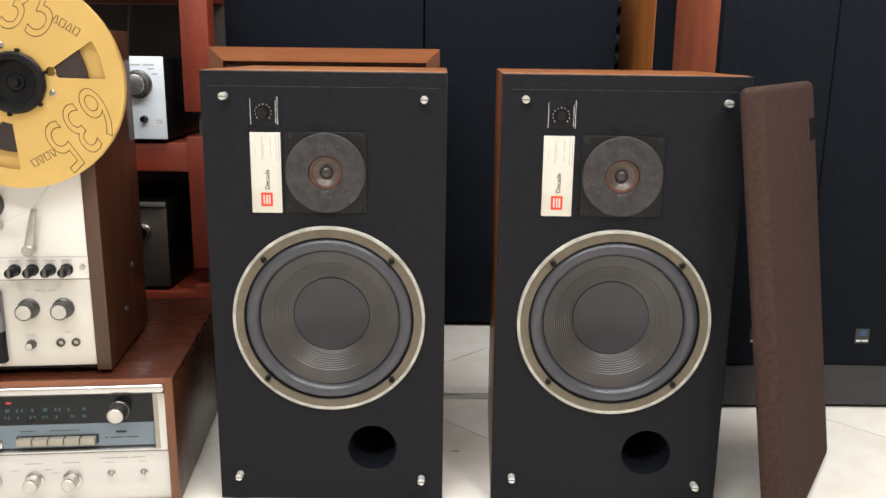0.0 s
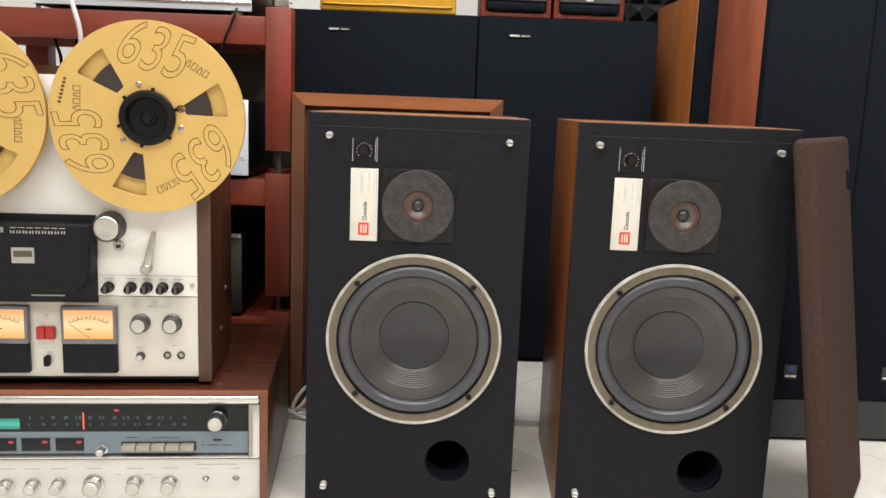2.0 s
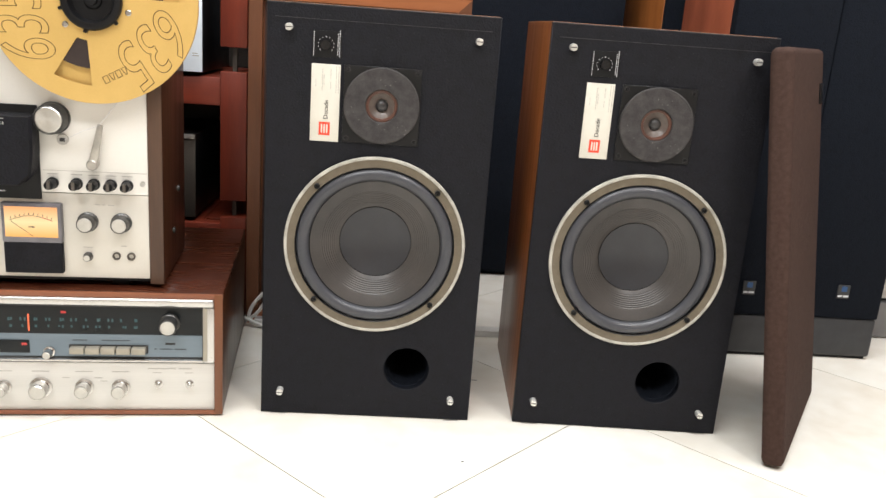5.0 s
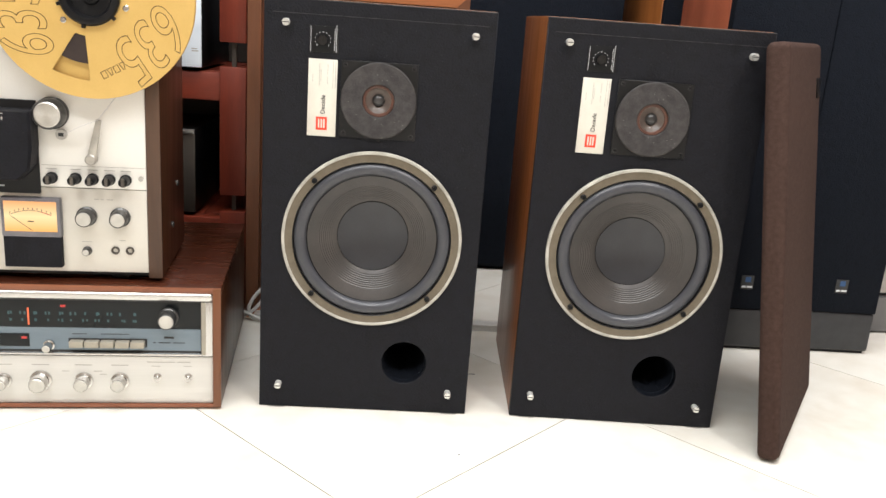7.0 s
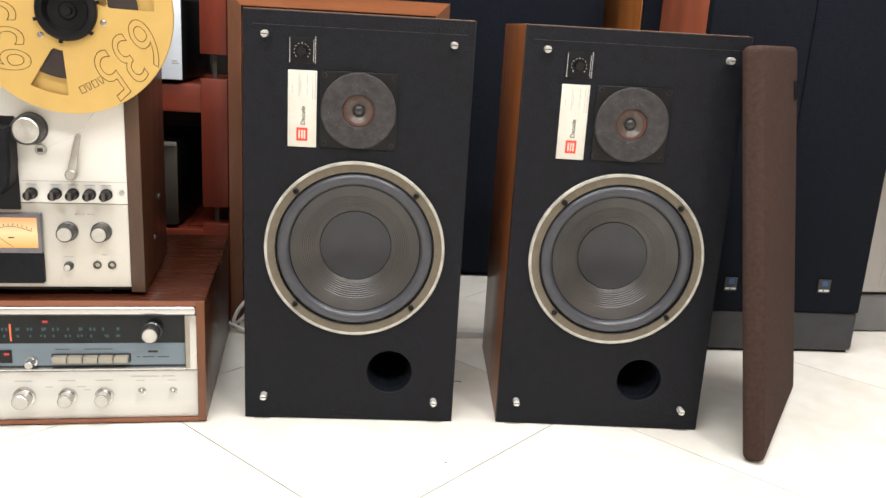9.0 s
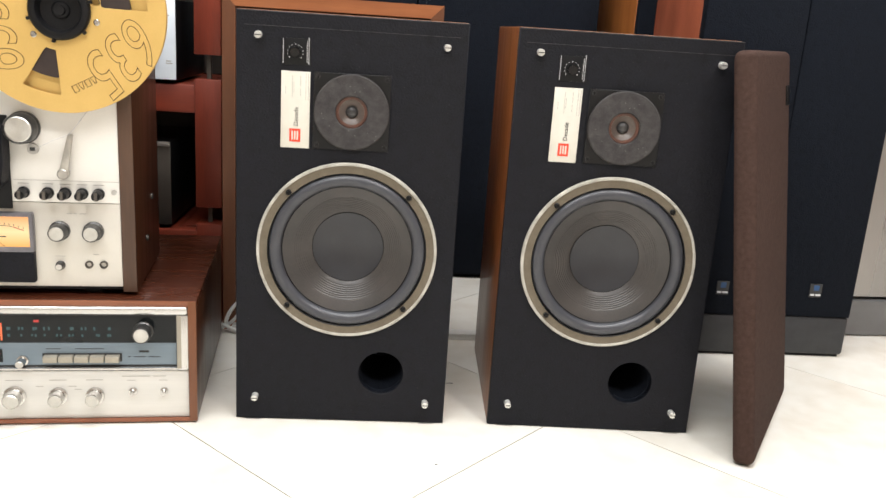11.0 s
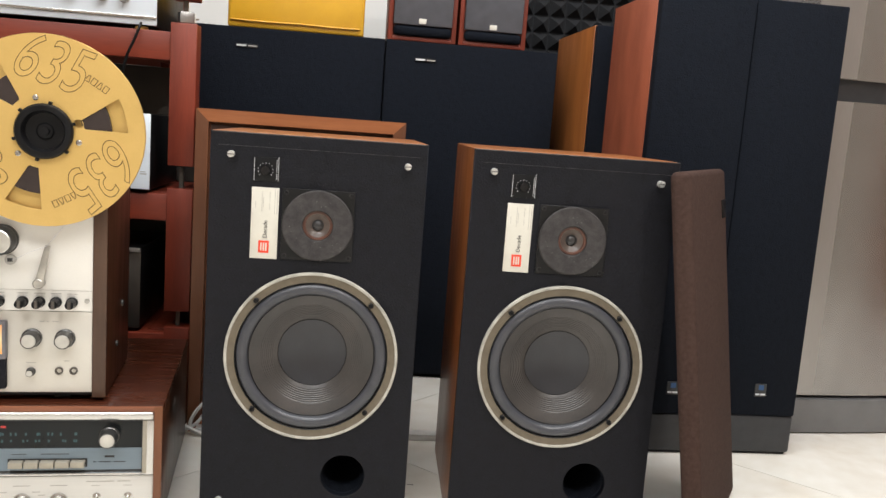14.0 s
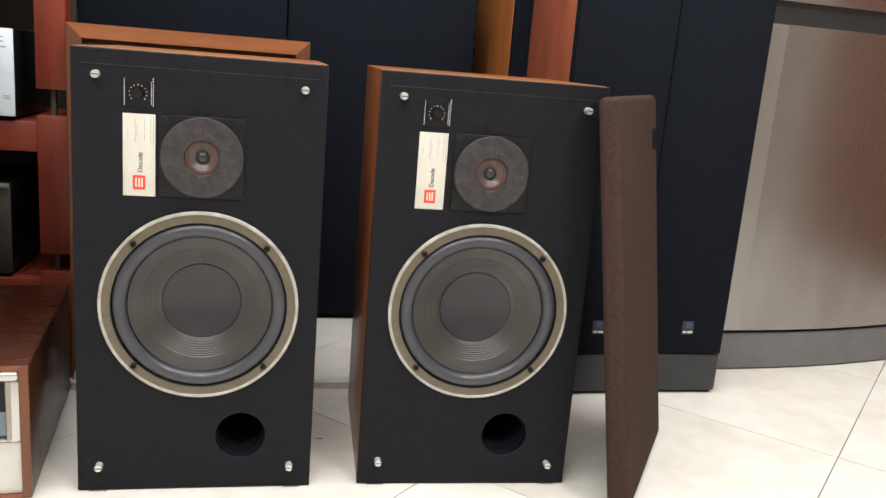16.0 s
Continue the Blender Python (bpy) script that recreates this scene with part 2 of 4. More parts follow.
VU = meter_glow("lit_meter_scale", ((1.0, 0.46, 0.11, 1), (1.0, 0.76, 0.40, 1), (0.95, 0.40, 0.15, 1)), 0.98)
TEAL = meter_glow("teal_meter_window", ((0.004, 0.10, 0.085, 1), (0.02, 0.40, 0.31, 1), (0.004, 0.16, 0.13, 1)), 1.3)
DIM = glow("teal_dial_marks", (0.02, 0.17, 0.19), 0.4)
POINTER = glow("orange_dial_pointer", (1.0, 0.16, 0.05), 1.2)
REDLED = glow("red_indicator", (1.0, 0.05, 0.04), 0.65)


# ---- mesh helpers ----
def link(name, me, material, parent=None, label=""):
    if not me.materials:
        me.materials.append(material)
    ob = new(name, me)
    if parent:
        ob.parent = parent
    if label:
        ob["label"] = label
    return ob


def part(name, bm, material, parent=None, label="", smooth=True):
    me = bpy.data.meshes.new(name)
    bmesh.ops.recalc_face_normals(bm, faces=bm.faces)
    bm.to_mesh(me)
    bm.free()
    if smooth:
        me.polygons.foreach_set("use_smooth", [True] * len(me.polygons))
        me.set_sharp_from_angle(angle=radians(32))
    return link(name, me, material, parent, label)


def thing(name, label, category, m, group="", kind=""):
    ob = new(name)
    ob.empty_display_size = 0.05
    ob.matrix_world = m
    return tagged(ob, label, category, group, kind)


def box(x0, x1, y0, y1, z0, z1, bevel=0.0, bm=None, seg=2):
    bm = bm or bmesh.new()
    g = bmesh.ops.create_cube(bm, size=1, matrix=Matrix.Translation(((x0 + x1) / 2, (y0 + y1) / 2, (z0 + z1) / 2)) @ Matrix.Diagonal((x1 - x0, y1 - y0, z1 - z0, 1)))
    if bevel:
        vs = set(g["verts"])
        bmesh.ops.bevel(bm, geom=[e for e in bm.edges if e.verts[0] in vs], offset=bevel, segments=seg, affect="EDGES", profile=0.5)
    return bm


def lathe(profile, cx=0.0, cz=0.0, y=0.0, seg=48, bm=None):
    """Turns a profile of (radius, depth) round an axis along y."""
    bm = bm or bmesh.new()
    rings = []
    for r, d in profile:
        if r == 0:
            rings.append([bm.verts.new((cx, y + d, cz))])
        else:
            rings.append([bm.verts.new((cx + r * math.cos(a), y + d, cz + r * math.sin(a))) for a in (2 * math.pi * k / seg for k in range(seg))])
    for p, q in zip(rings, rings[1:]):
        for k in range(seg):
            j = (k + 1) % seg
            if len(p) == 1 and len(q) > 1:
                bm.faces.new((p[0], q[k], q[j]))
            elif len(q) == 1 and len(p) > 1:
                bm.faces.new((p[k], p[j], q[0]))
            elif len(p) > 1:
                bm.faces.new((p[k], p[j], q[j], q[k]))
    return bm


def circle(cx, cz, r, n=64):
    return [(cx + r * math.cos(2 * math.pi * k / n), cz + r * math.sin(2 * math.pi * k / n)) for k in range(n)]


def rect(x0, x1, z0, z1):
    return [(x0, z0), (x1, z0), (x1, z1), (x0, z1)]


def meshed(cu):
    tmp = bpy.data.objects.new("tmp", cu)
    scene.collection.objects.link(tmp)
    me = bpy.data.meshes.new_from_object(tmp.evaluated_get(bpy.context.evaluated_depsgraph_get()))
    bpy.data.objects.remove(tmp)
    bpy.data.curves.remove(cu)
    return me


STAND = Matrix(((1, 0, 0, 0), (0, 0, -1, 0), (0, 1, 0, 0), (0, 0, 0, 1)))


def plate(name, outlines, front, back, material, parent, label="", bevel=0.0):
    """A flat plate with holes, from outlines of (x, z), between two depths."""
    cu = bpy.data.curves.new(name, "CURVE")
    cu.dimensions, cu.fill_mode, cu.extrude = "2D", "BOTH", (back - front) / 2 - bevel
    cu.bevel_depth, cu.bevel_resolution = bevel, 1
    cu.offset = -bevel
    for pts in outlines:
        s = cu.splines.new("POLY")
        s.points.add(len(pts) - 1)
        for p, (x, z) in zip(s.points, pts):
            p.co = (x, z, 0, 1)
        s.use_cyclic_u = True
    me = meshed(cu)
    me.transform(Matrix.Translation((0, (front + back) / 2, 0)) @ STAND)
    bm = bmesh.new()
    bm.from_mesh(me)
    bmesh.ops.remove_doubles(bm, verts=bm.verts, dist=0.00001)
    bm.to_mesh(me)
    bm.free()
    me.materials.clear()
    return link(name, me, material, parent, label)


def words(name, text, size, at, turn, material, parent, outline=0.0, thick=0.0002, shear=0.0, narrow=1.0):
    """Lettering that faces -y, centred at (x, y, z), turned by degrees in its plane."""
    cu = bpy.data.curves.new(name, "FONT")
    cu.body, cu.size, cu.align_x, cu.align_y, cu.shear = text, size, "CENTER", "CENTER", shear
    if outline:
        cu.fill_mode, cu.bevel_depth, cu.bevel_resolution = "NONE", outline, 0
    else:
        cu.extrude = thick
    cu.resolution_u = 6
    me = meshed(cu)
    me.transform(Matrix.Translation(at) @ STAND @ Matrix.Rotation(radians(turn), 4, "Z") @ Matrix.Diagonal((narrow, 1, 1, 1)))
    me.materials.clear()
    return link(name, me, material, parent)


def tube(name, points, radius, material, parent=None, label="", res=8):
    cu = bpy.data.curves.new(name, "CURVE")
    cu.dimensions, cu.bevel_depth, cu.bevel_resolution, cu.resolution_u = "3D", radius, 2, res
    s = cu.splines.new("NURBS")
    s.points.add(len(points) - 1)
    for p, c in zip(s.points, points):
        p.co = (*c, 1)
    s.order_u, s.use_endpoint_u = 3, True
    me = meshed(cu)
    me.materials.clear()
    ob = link(name, me, material, parent, label)
    me.polygons.foreach_set("use_smooth", [True] * len(me.polygons))
    return ob


def bars(name, rows, y, material, parent, label=""):
    """Short bars for print too small to read: rows of (x0, x1, z0, z1)."""
    bm = bmesh.new()
    for x0, x1, z0, z1 in rows:
        box(x0, x1, y - 0.0003, y, z0, z1, bm=bm)
    return tagged(part(name, bm, material, parent, label, False), kind="stuff")


def knob(name, cx, cz, y, r, length, material, parent, label="", skirt=0.0, seg=36, cap=None):
    """A turned knob that stands out towards -y."""
    prof = [(0.0001, 0)]
    if skirt:
        prof += [(skirt, 0), (skirt, -length * 0.18), (r * 1.02, -length * 0.24)]
    else:
        prof += [(r, 0)]
    prof += [(r, -length * 0.9), (r * 0.93, -length), (r * 0.86, -length), (r * 0.84, -length * 0.97), (0, -length * 0.97)]
    ob = part(name, lathe(prof, cx, cz, y, seg), material, parent, label)
    if cap:
        part("knob_cap", lathe([(r * 0.84, -length * 0.96), (r * 0.84, -length * 1.0), (r * 0.78, -length * 1.03), (0, -length * 1.03)], cx, cz, y, seg), cap, ob, "bright turned face")
    return ob


# ---- room ----
XL, XR, YF, YB, TOP = -2.3, 2.6, -3.0, 1.32, 2.7


def slab(name, x0, x1, y0, y1, z0, z1, material, label, category):
    ob = part(name, box(x0, x1, y0, y1, z0, z1), material, None, "", False)
    return tagged(ob, label, category, kind="structure")


slab("wall_north", XL - 0.1, XR + 0.1, YB, YB + 0.1, 0, TOP, PLASTER, "plain white painted wall behind the equipment", "wall")
slab("wall_south", XL - 0.1, XR + 0.1, YF - 0.1, YF, 0, TOP, ROOMPAINT, "plain beige painted wall", "wall")
slab("wall_west", XL - 0.1, XL, YF, YB, 0, TOP, ROOMPAINT, "plain beige painted wall", "wall")
slab("wall_east", XR, XR + 0.1, YF, YB, 0, TOP, ROOMPAINT, "plain beige painted wall", "wall")
# unseen slab, added so that the refrigerator's steel reflects brown
slab("unseen_brown_slab", XR - 0.035, XR - 0.001, -0.80, 0.60, 0.0, 2.05, REFLECTEDBROWN, "unseen brown slab on the wall, added for the refrigerator's reflection", "door")
slab("ceiling", XL - 0.1, XR + 0.1, YF - 0.1, YB + 0.1, TOP, TOP + 0.1, PLASTER, "plain white painted ceiling", "ceiling")
floor = slab("floor", XL - 0.1, XR + 0.1, YF - 0.1, YB + 0.1, -0.06, -0.0025, GROUT, "floor of glossy cream tiles laid diagonally", "floor")


# ---- bookshelf loudspeakers ----
W, H, D = 0.324, 0.615, 0.320


def hifi_speaker():
    s = thing("loudspeaker", "black-fronted walnut loudspeaker without its grille, on the floor", "loudspeaker", pose(0, 0, 0), "pair of loudspeakers")
    z0, z1 = 0.001, 0.001 + H
    t = 0.019
    bm = bmesh.new()
    box(-W / 2, -W / 2 + t, 0.012, D, z0, z1, 0.0012, bm)
    box(W / 2 - t, W / 2, 0.012, D, z0, z1, 0.0012, bm)
    box(-W / 2 + t, W / 2 - t, 0.012, D, z0, z0 + t, 0, bm)
    box(-W / 2 + t, W / 2 - t, D - 0.03, D - 0.012, z0 + t, z1 - t, 0, bm)
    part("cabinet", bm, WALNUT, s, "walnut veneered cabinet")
    part("top_panel", box(-W / 2 + 0.0005, W / 2 - 0.0005, 0.0125, D - 0.0005, z1 - t, z1 + 0.0008, 0.0012), WALNUT_TOPLIT, s, "orange walnut top, coloured lighter as if lit from above")
    plate("baffle", [rect(-W / 2, W / 2, z0, z1), circle(0.0015, 0.2778, 0.118, 72), circle(0.060, 0.083, 0.0345, 48), circle(0.001, 0.4835, 0.0225, 40)], 0, 0.012, BLACK, s, "matt black front panel", 0.0015)
    # narrow raised bead round the grille's seat
    bm = bmesh.new()
    for x0, x1, a, b in ((-0.150, 0.150, 0.5959, 0.5965),):
        box(x0, x1, -0.0006, 0.0004, a, b, bm=bm)
    part("grille_seat", bm, WORN, s, "thin scuffed bead")
    bm = bmesh.new()
    box(-W / 2 + 0.001, W / 2 - 0.001, -0.0003, 0.0025, z1 - 0.0012, z1 + 0.0003, 0.0003, bm, 1)
    part("worn_top_edge", bm, WORN, s, "scuffed pale edge")
    # port
    part("port_tube", lathe([(0.0345, 0.0035), (0.0345, 0.0125), (0.0335, 0.014), (0.0325, 0.15), (0, 0.15)], 0.060, 0.083, 0, 48), GRILLE, s)
    # woofer
    cx, cz = 0.0015, 0.2778
    fr = part("woofer_frame", lathe([(0.1335, 0.0), (0.1335, -0.0045), (0.1325, -0.0055), (0.1295, -0.0055), (0.1290, -0.0046)], cx, cz, 0, 96), RIMWHITE, s, "cream rim of the woofer, chipped")
    part("gasket", lathe([(0.1290, -0.0046), (0.1285, -0.0044), (0.1175, -0.0044), (0.1165, -0.0034), (0.1165, 0.001)], cx, cz, 0, 96), GASKET, fr, "tan gasket ring")
    for sx, sz in ((-1, 1), (1, 1), (-1, -1), (1, -1)):
        a = lathe([(0.0042, 0), (0.0042, -0.003), (0.0034, -0.0036), (0.0022, -0.0036), (0.002, -0.0018), (0, -0.0018)], cx + sx * 0.0872, cz + sz * 0.0860, -0.0042, 16)
        part("screw", a, BLACKGLOSS, fr)
    part("outer_glue_line", lathe([(0.1178, -0.0048), (0.1166, -0.0040), (0.1160, 0.000)], cx, cz, 0, 96), BLACKGLOSS, s)
    part("inner_glue_line", lathe([(0.0980, 0.0004), (0.0970, 0.0014), (0.0962, 0.0030)], cx, cz, 0, 96), BLACKGLOSS, s)
    roll = [(0.1160, 0.001)]
    for k in range(13):
        a = math.pi * k / 12
        roll.append((0.1068 + 0.0094 * math.cos(a), 0.002 - 0.0086 * math.sin(a)))
    roll.append((0.0965, 0.0035))
    part("surround", lathe(roll, cx, cz, 0, 96), SURROUND, s, "grey coated half-roll surround")
    cone = []
    for k in range(90):
        r = 0.0965 - k * (0.0965 - 0.0525) / 89
        d = 0.0030 + (0.0965 - r) * 0.40 + 2.5 * (0.0965 - r) ** 2
        if 0.060 < r < 0.080:
            d += 0.00032 * math.sin((r - 0.060) / 0.0029 * 2 * math.pi)
        cone.append((r, d))
    deep = cone[-1][1]
    part("cone", lathe(cone, cx, cz, 0, 96), CONE, s, "grey paper cone with fine concentric ribs")
    cap = [(0.0536, deep - 0.0010)] + [(0.0532 * (1 - k / 16), deep - 0.0012 + 0.0085 * (1 - (1 - k / 16) ** 2)) for k in range(16)] + [(0, deep + 0.0073)]
    part("dust_cap", lathe(cap, cx, cz, 0, 72), CAP, s, "large hollow grey dust cap with a soft sheen")
    part("cap_seam", lathe([(0.0540, deep - 0.0010), (0.0536, deep - 0.0018), (0.0531, deep - 0.0016)], cx, cz, 0, 72), BLACKGLOSS, s)
    # tweeter
    tx, tz = 0.001, 0.4835
    tp = plate("tweeter_plate", [rect(-0.0535, 0.0555, 0.4295, 0.5375), circle(tx, tz, 0.0235, 40)], -0.0030, 0.0, TWEETPLATE, s, "square black tweeter plate", 0.0009)
    for x, z in ((-0.0475, 0.5315), (0.0495, 0.5315), (-0.0475, 0.4355), (0.0495, 0.4355)):
        part("screw", lathe([(0.0027, 0), (0.0027, -0.001), (0.0015, -0.0012), (0.0013, -0.0004), (0, -0.0004)], x, z, -0.0034, 14), BLACKGLOSS, tp)
        part("screw_well", lathe([(0.0036, 0), (0.0036, -0.0004), (0, -0.0004)], x, z, -0.0030, 18), INK, tp)
    part("foam_ring", lathe([(0.0535, -0.002), (0.0535, -0.0065), (0.0520, -0.0078), (0.0240, -0.0078), (0.0226, -0.0066), (0.0226, 0.002)], tx, tz, 0, 72), FELT, s, "round grey foam disc")
    part("tweeter_surround", lathe([(0.0226, -0.003), (0.0215, -0.0036), (0.0188, -0.0030), (0.0180, -0.001)], tx, tz, 0, 48), COPPER, s, "reddish tweeter ring")
    part("tweeter_cone", lathe([(0.0180, -0.001), (0.0130, 0.0028), (0.0080, 0.0050)], tx, tz, 0, 48), TWEETCONE, s, "tan paper tweeter cone")
    part("tweeter_cap", lathe([(0.0092, 0.0052)] + [(0.0092 * math.cos(a), 0.0052 - 0.0066 * math.sin(a)) for a in (math.pi / 2 * k / 7 for k in range(1, 7))] + [(0, -0.0014)], tx, tz, 0, 32), CAPDARK, s, "dark domed tweeter cap")
    # label card
    card = part("label_card", box(-0.0990, -0.0585, -0.0012, 0, 0.4285, 0.5365, 0.0004), CARD, s, "cream label card with an orange patch")
    part("logo_patch", box(-0.0865, -0.0710, -0.0018, -0.0012, 0.4375, 0.4560), ORANGE, card, "orange-red square patch", False)
    bars("logo_mark", [(-0.0835, -0.0815, 0.4405, 0.4530), (-0.0797, -0.0777, 0.4405, 0.4530), (-0.0762, -0.0740, 0.4405, 0.4530)], -0.0018, CARD, card)
    words("lettering", "Decade", 0.0088, (-0.0772, -0.00145, 0.4735), 90, INK, card)
    rows = []
    for x, z, end in ((-0.0930, 0.505, 0.514), (-0.0838, 0.500, 0.528), (-0.0815, 0.507, 0.520), (-0.0722, 0.503, 0.512), (-0.0722, 0.516, 0.528), (-0.0647, 0.497, 0.532), (-0.0612, 0.497, 0.531)):
        while z < end:
            d = random.uniform(0.0014, 0.0040)
            rows.append((x, x + 0.0008, z, z + d))
            z += d + random.uniform(0.0005, 0.0010)
    bars("fine_print", rows, -0.0012, GREYINK, card)
    # level control
    lc = part("level_plate", box(-0.0990, -0.0585, -0.0008, 0, 0.5455, 0.5815, 0.0002), BLACKGLOSS, s, "small black control plate with white print")
    knob("level_knob", -0.0800, 0.5625, -0.0008, 0.0072, 0.010, KNOBBLACK, lc, "glossy black level knob")
    bm = bmesh.new()
    for k in range(11):
        a = radians(-40 + k * 26)
        x, z = -0.0800 + 0.0108 * math.cos(a), 0.5625 + 0.0108 * math.sin(a)
        h = 0.0010 if k % 5 == 0 else 0.0006
        box(x - 0.0005, x + 0.0005, -0.0011, -0.0008, z - h, z + h, bm=bm)
    tagged(part("scale_marks", bm, WHITEINK, lc, "", False), kind="stuff")
    rows = []
    for x, z, end in ((-0.0972, 0.5468, 0.5800), (-0.0640, 0.5490, 0.5770), (-0.0616, 0.5468, 0.5805)):
        while z < end:
            d = random.uniform(0.0012, 0.0034)
            rows.append((x, x + 0.0008, z, z + d))
            z += d + random.uniform(0.0005, 0.0009)
    bars("fine_print", rows, -0.0008, WHITEINK, lc)
    # studs for the grille
    for x, z in ((-0.1305, 0.5835), (0.1320, 0.5815), (-0.1325, 0.0400), (0.1310, 0.0360)):
        bm = lathe([(0.0051, 0.001), (0.0051, -0.0112), (0.0046, -0.0125), (0, -0.0125)], x, z, 0, 24)
        st = part("grille_stud", bm, BRIGHT, s, "bright slotted metal stud")
        part("slot", box(x - 0.0044, x + 0.0044, -0.0129, -0.0122, z - 0.0006, z + 0.0006), INK, st, "", False)
    for x in (-0.135, 0.135):
        for y in (0.03, 0.28):
            part("foot", box(x - 0.012, x + 0.012, y - 0.012 - 0.02 * (y < 0.1), y + 0.012, 0, 0.0008), SATIN, s)
    return s


left_spk = hifi_speaker()
right_spk = copy_thing(left_spk, pose(0.395, -0.004, 0, 0, 0, -2.2))
for ob in right_spk.children:
    if ob.name.startswith("label_card"):
        ob.matrix_basis = pose(-0.0055, 0, 0)
    if ob.name.startswith("level_plate"):
        ob.matrix_basis = pose(-0.0030, 0, 0)


# ---- speaker grille leaning on the right-hand cabinet ----
def speaker_grille():
    g = thing("speaker_grille", "dark brown cloth speaker grille leaning against the cabinet", "speaker grille", GRILLE_POSE)
    bm = box(0, 0.332, -0.032, 0, 0, 0.608, 0.0105, None, 4)
    part("cloth_frame", bm, BROWNCLOTH, g)
    part("badge", box(0.280, 0.312, -0.0345, -0.0315, 0.520, 0.552, 0.001), BLACKGLOSS, g, "small dark badge")
    return g


GRILLE_POSE = pose(0.592, -0.108, 0.001) @ pose(0, 0, 0, 0, 0, 57.0) @ pose(0, 0, 0, -8.2, 0, 0)
speaker_grille()


# ---- receiver on the floor ----
def receiver():
    x0, x1, y0, y1, z0, z1 = -0.760, -0.2165, -0.030, 0.360, 0.003, 0.196
    r = thing("stereo_receiver", "silver-fronted receiver in a walnut case, standing on the tiles", "receiver", pose(-0.2165, -0.020, 0, 0, 0, 5.5) @ pose(0.2165, 0.030, 0))
    t = 0.012
    part("case_top", box(x0, x1, y0 + 0.003, y1, z1 - t, z1, 0.001), REDTOP, r, "reddish polished wooden top")
    part("case_side", box(x1 - t, x1 - 0.0003, y0 + 0.003, y1, z0, z1 - t, 0.0008), DARKWOOD, r, "dark walnut side")
    part("case_side", box(x0 + 0.0003, x0 + t, y0 + 0.003, y1, z0, z1 - t, 0.0008), DARKWOOD, r, "dark walnut side")
    part("case_bottom", box(x0 + t, x1 - t, y0 + 0.003, y1, z0, z0 + 0.006), DARKWOOD, r)
    part("case_back", box(x0 + t, x1 - t, y1 - 0.01, y1 - 0.004, z0 + 0.006, z1 - t), BLACKGLOSS, r)
    bm = bmesh.new()
    box(x0, x1, y0, y0 + 0.003, z1 - 0.0085, z1 - 0.0003, 0.0006, bm)
    box(x0, x1, y0, y0 + 0.003, z0, z0 + 0.006, 0.0006, bm)
    part("front_edge_strip", bm, REDEDGE, r, "red-brown wooden edge")
    for a, b in ((x1 - t, x1), (x0, x0 + t)):
        part("front_edge_upright", box(a, b, y0 - 0.0004, y0 + 0.003, z0 + 0.0003, z1 - 0.0006, 0.0006), WALNUT_V, r)
    px0, px1, f = x0 + t, x1 - t, y0 + 0.004
    part("lower_panel", box(px0, px1, f, f + 0.006, z0 + 0.006, 0.0856, 0.0008), SILVER, r, "brushed silver lower panel")
    # dial bezel
    bm = bmesh.new()
    box(px0, px1, f - 0.006, f + 0.006, 0.174, 0.1875, 0.005, bm, 4)
    box(px1 - 0.016, px1, f - 0.004, f + 0.006, 0.087, 0.174, 0.002, bm)
    box(px0, px0 + 0.016, f - 0.004, f + 0.006, 0.087, 0.174, 0.002, bm)
    box(px0 + 0.016, px1 - 0.016, f - 0.003, f + 0.006, 0.087, 0.0905, 0.001, bm)
    part("dial_bezel", bm, BEZEL, r, "polished aluminium dial frame")
    part("bezel_bead", box(px1 - 0.0165, px1 - 0.0100, f - 0.0046, f + 0.005, 0.0895, 0.1735, 0.0006), BUTTON, r, "bronze inner bead")
    gx0, gx1 = px0 + 0.016, px1 - 0.016
    # dark strips drawn as the shadow of the bezel on the glass
    bm = box(gx0, gx1, f - 0.0005, f + 0.006, 0.1718, 0.1740)
    box(gx1 - 0.0018, gx1, f - 0.0005, f + 0.006, 0.0905, 0.1718, 0, bm)
    part("bezel_shadow", bm, INK, r, "", False)
    part("dial_glass", box(gx0, gx1, f + 0.004, f + 0.008, 0.128, 0.174), DIALGLASS, r, "dark dial glass", False)
    part("control_strip", box(gx0, gx1, f + 0.003, f + 0.008, 0.0935, 0.128), BLUEGREY, r, "blue-grey strip", False)
    part("panel_joint", box(px0, px1, f - 0.0012, f + 0.006, 0.0856, 0.0872), INK, r, "", False)
    part("shadow_gap", box(gx0, gx1, f + 0.0045, f + 0.008, 0.0905, 0.0935), INK, r, "", False)
    bm = bmesh.new()
    for k in range(14):
        x = -0.566 + k * 0.0172
        for z, h in ((0.150, 0.0046), (0.1395, 0.0036)):
            for q in range(random.choice((1, 2, 2))):
                cx = x + random.uniform(-0.0035, 0.0005) + q * 0.0034
                box(cx - 0.0012, cx + 0.0012, f + 0.0036, f + 0.004, z - h / 2 + random.uniform(-0.0006, 0.0006), z + h / 2, bm=bm)
    tagged(part("dial_marks", bm, DIM, r, "dim teal dial figures", False), kind="stuff")
    part("dial_pointer", box(-0.4906, -0.4886, f + 0.0030, f + 0.004, 0.132, 0.158), POINTER, r, "glowing orange pointer", False)
    part("stereo_lamp", box(-0.445, -0.438, f + 0.0032, f + 0.004, 0.160, 0.163), REDLED, r, "", False)
    for x in (-0.601, -0.650):
        part("meter_window", box(x - 0.020, x + 0.020, f + 0.0025, f + 0.004, 0.132, 0.149, 0.0005), TEAL, r, "lit teal meter window")
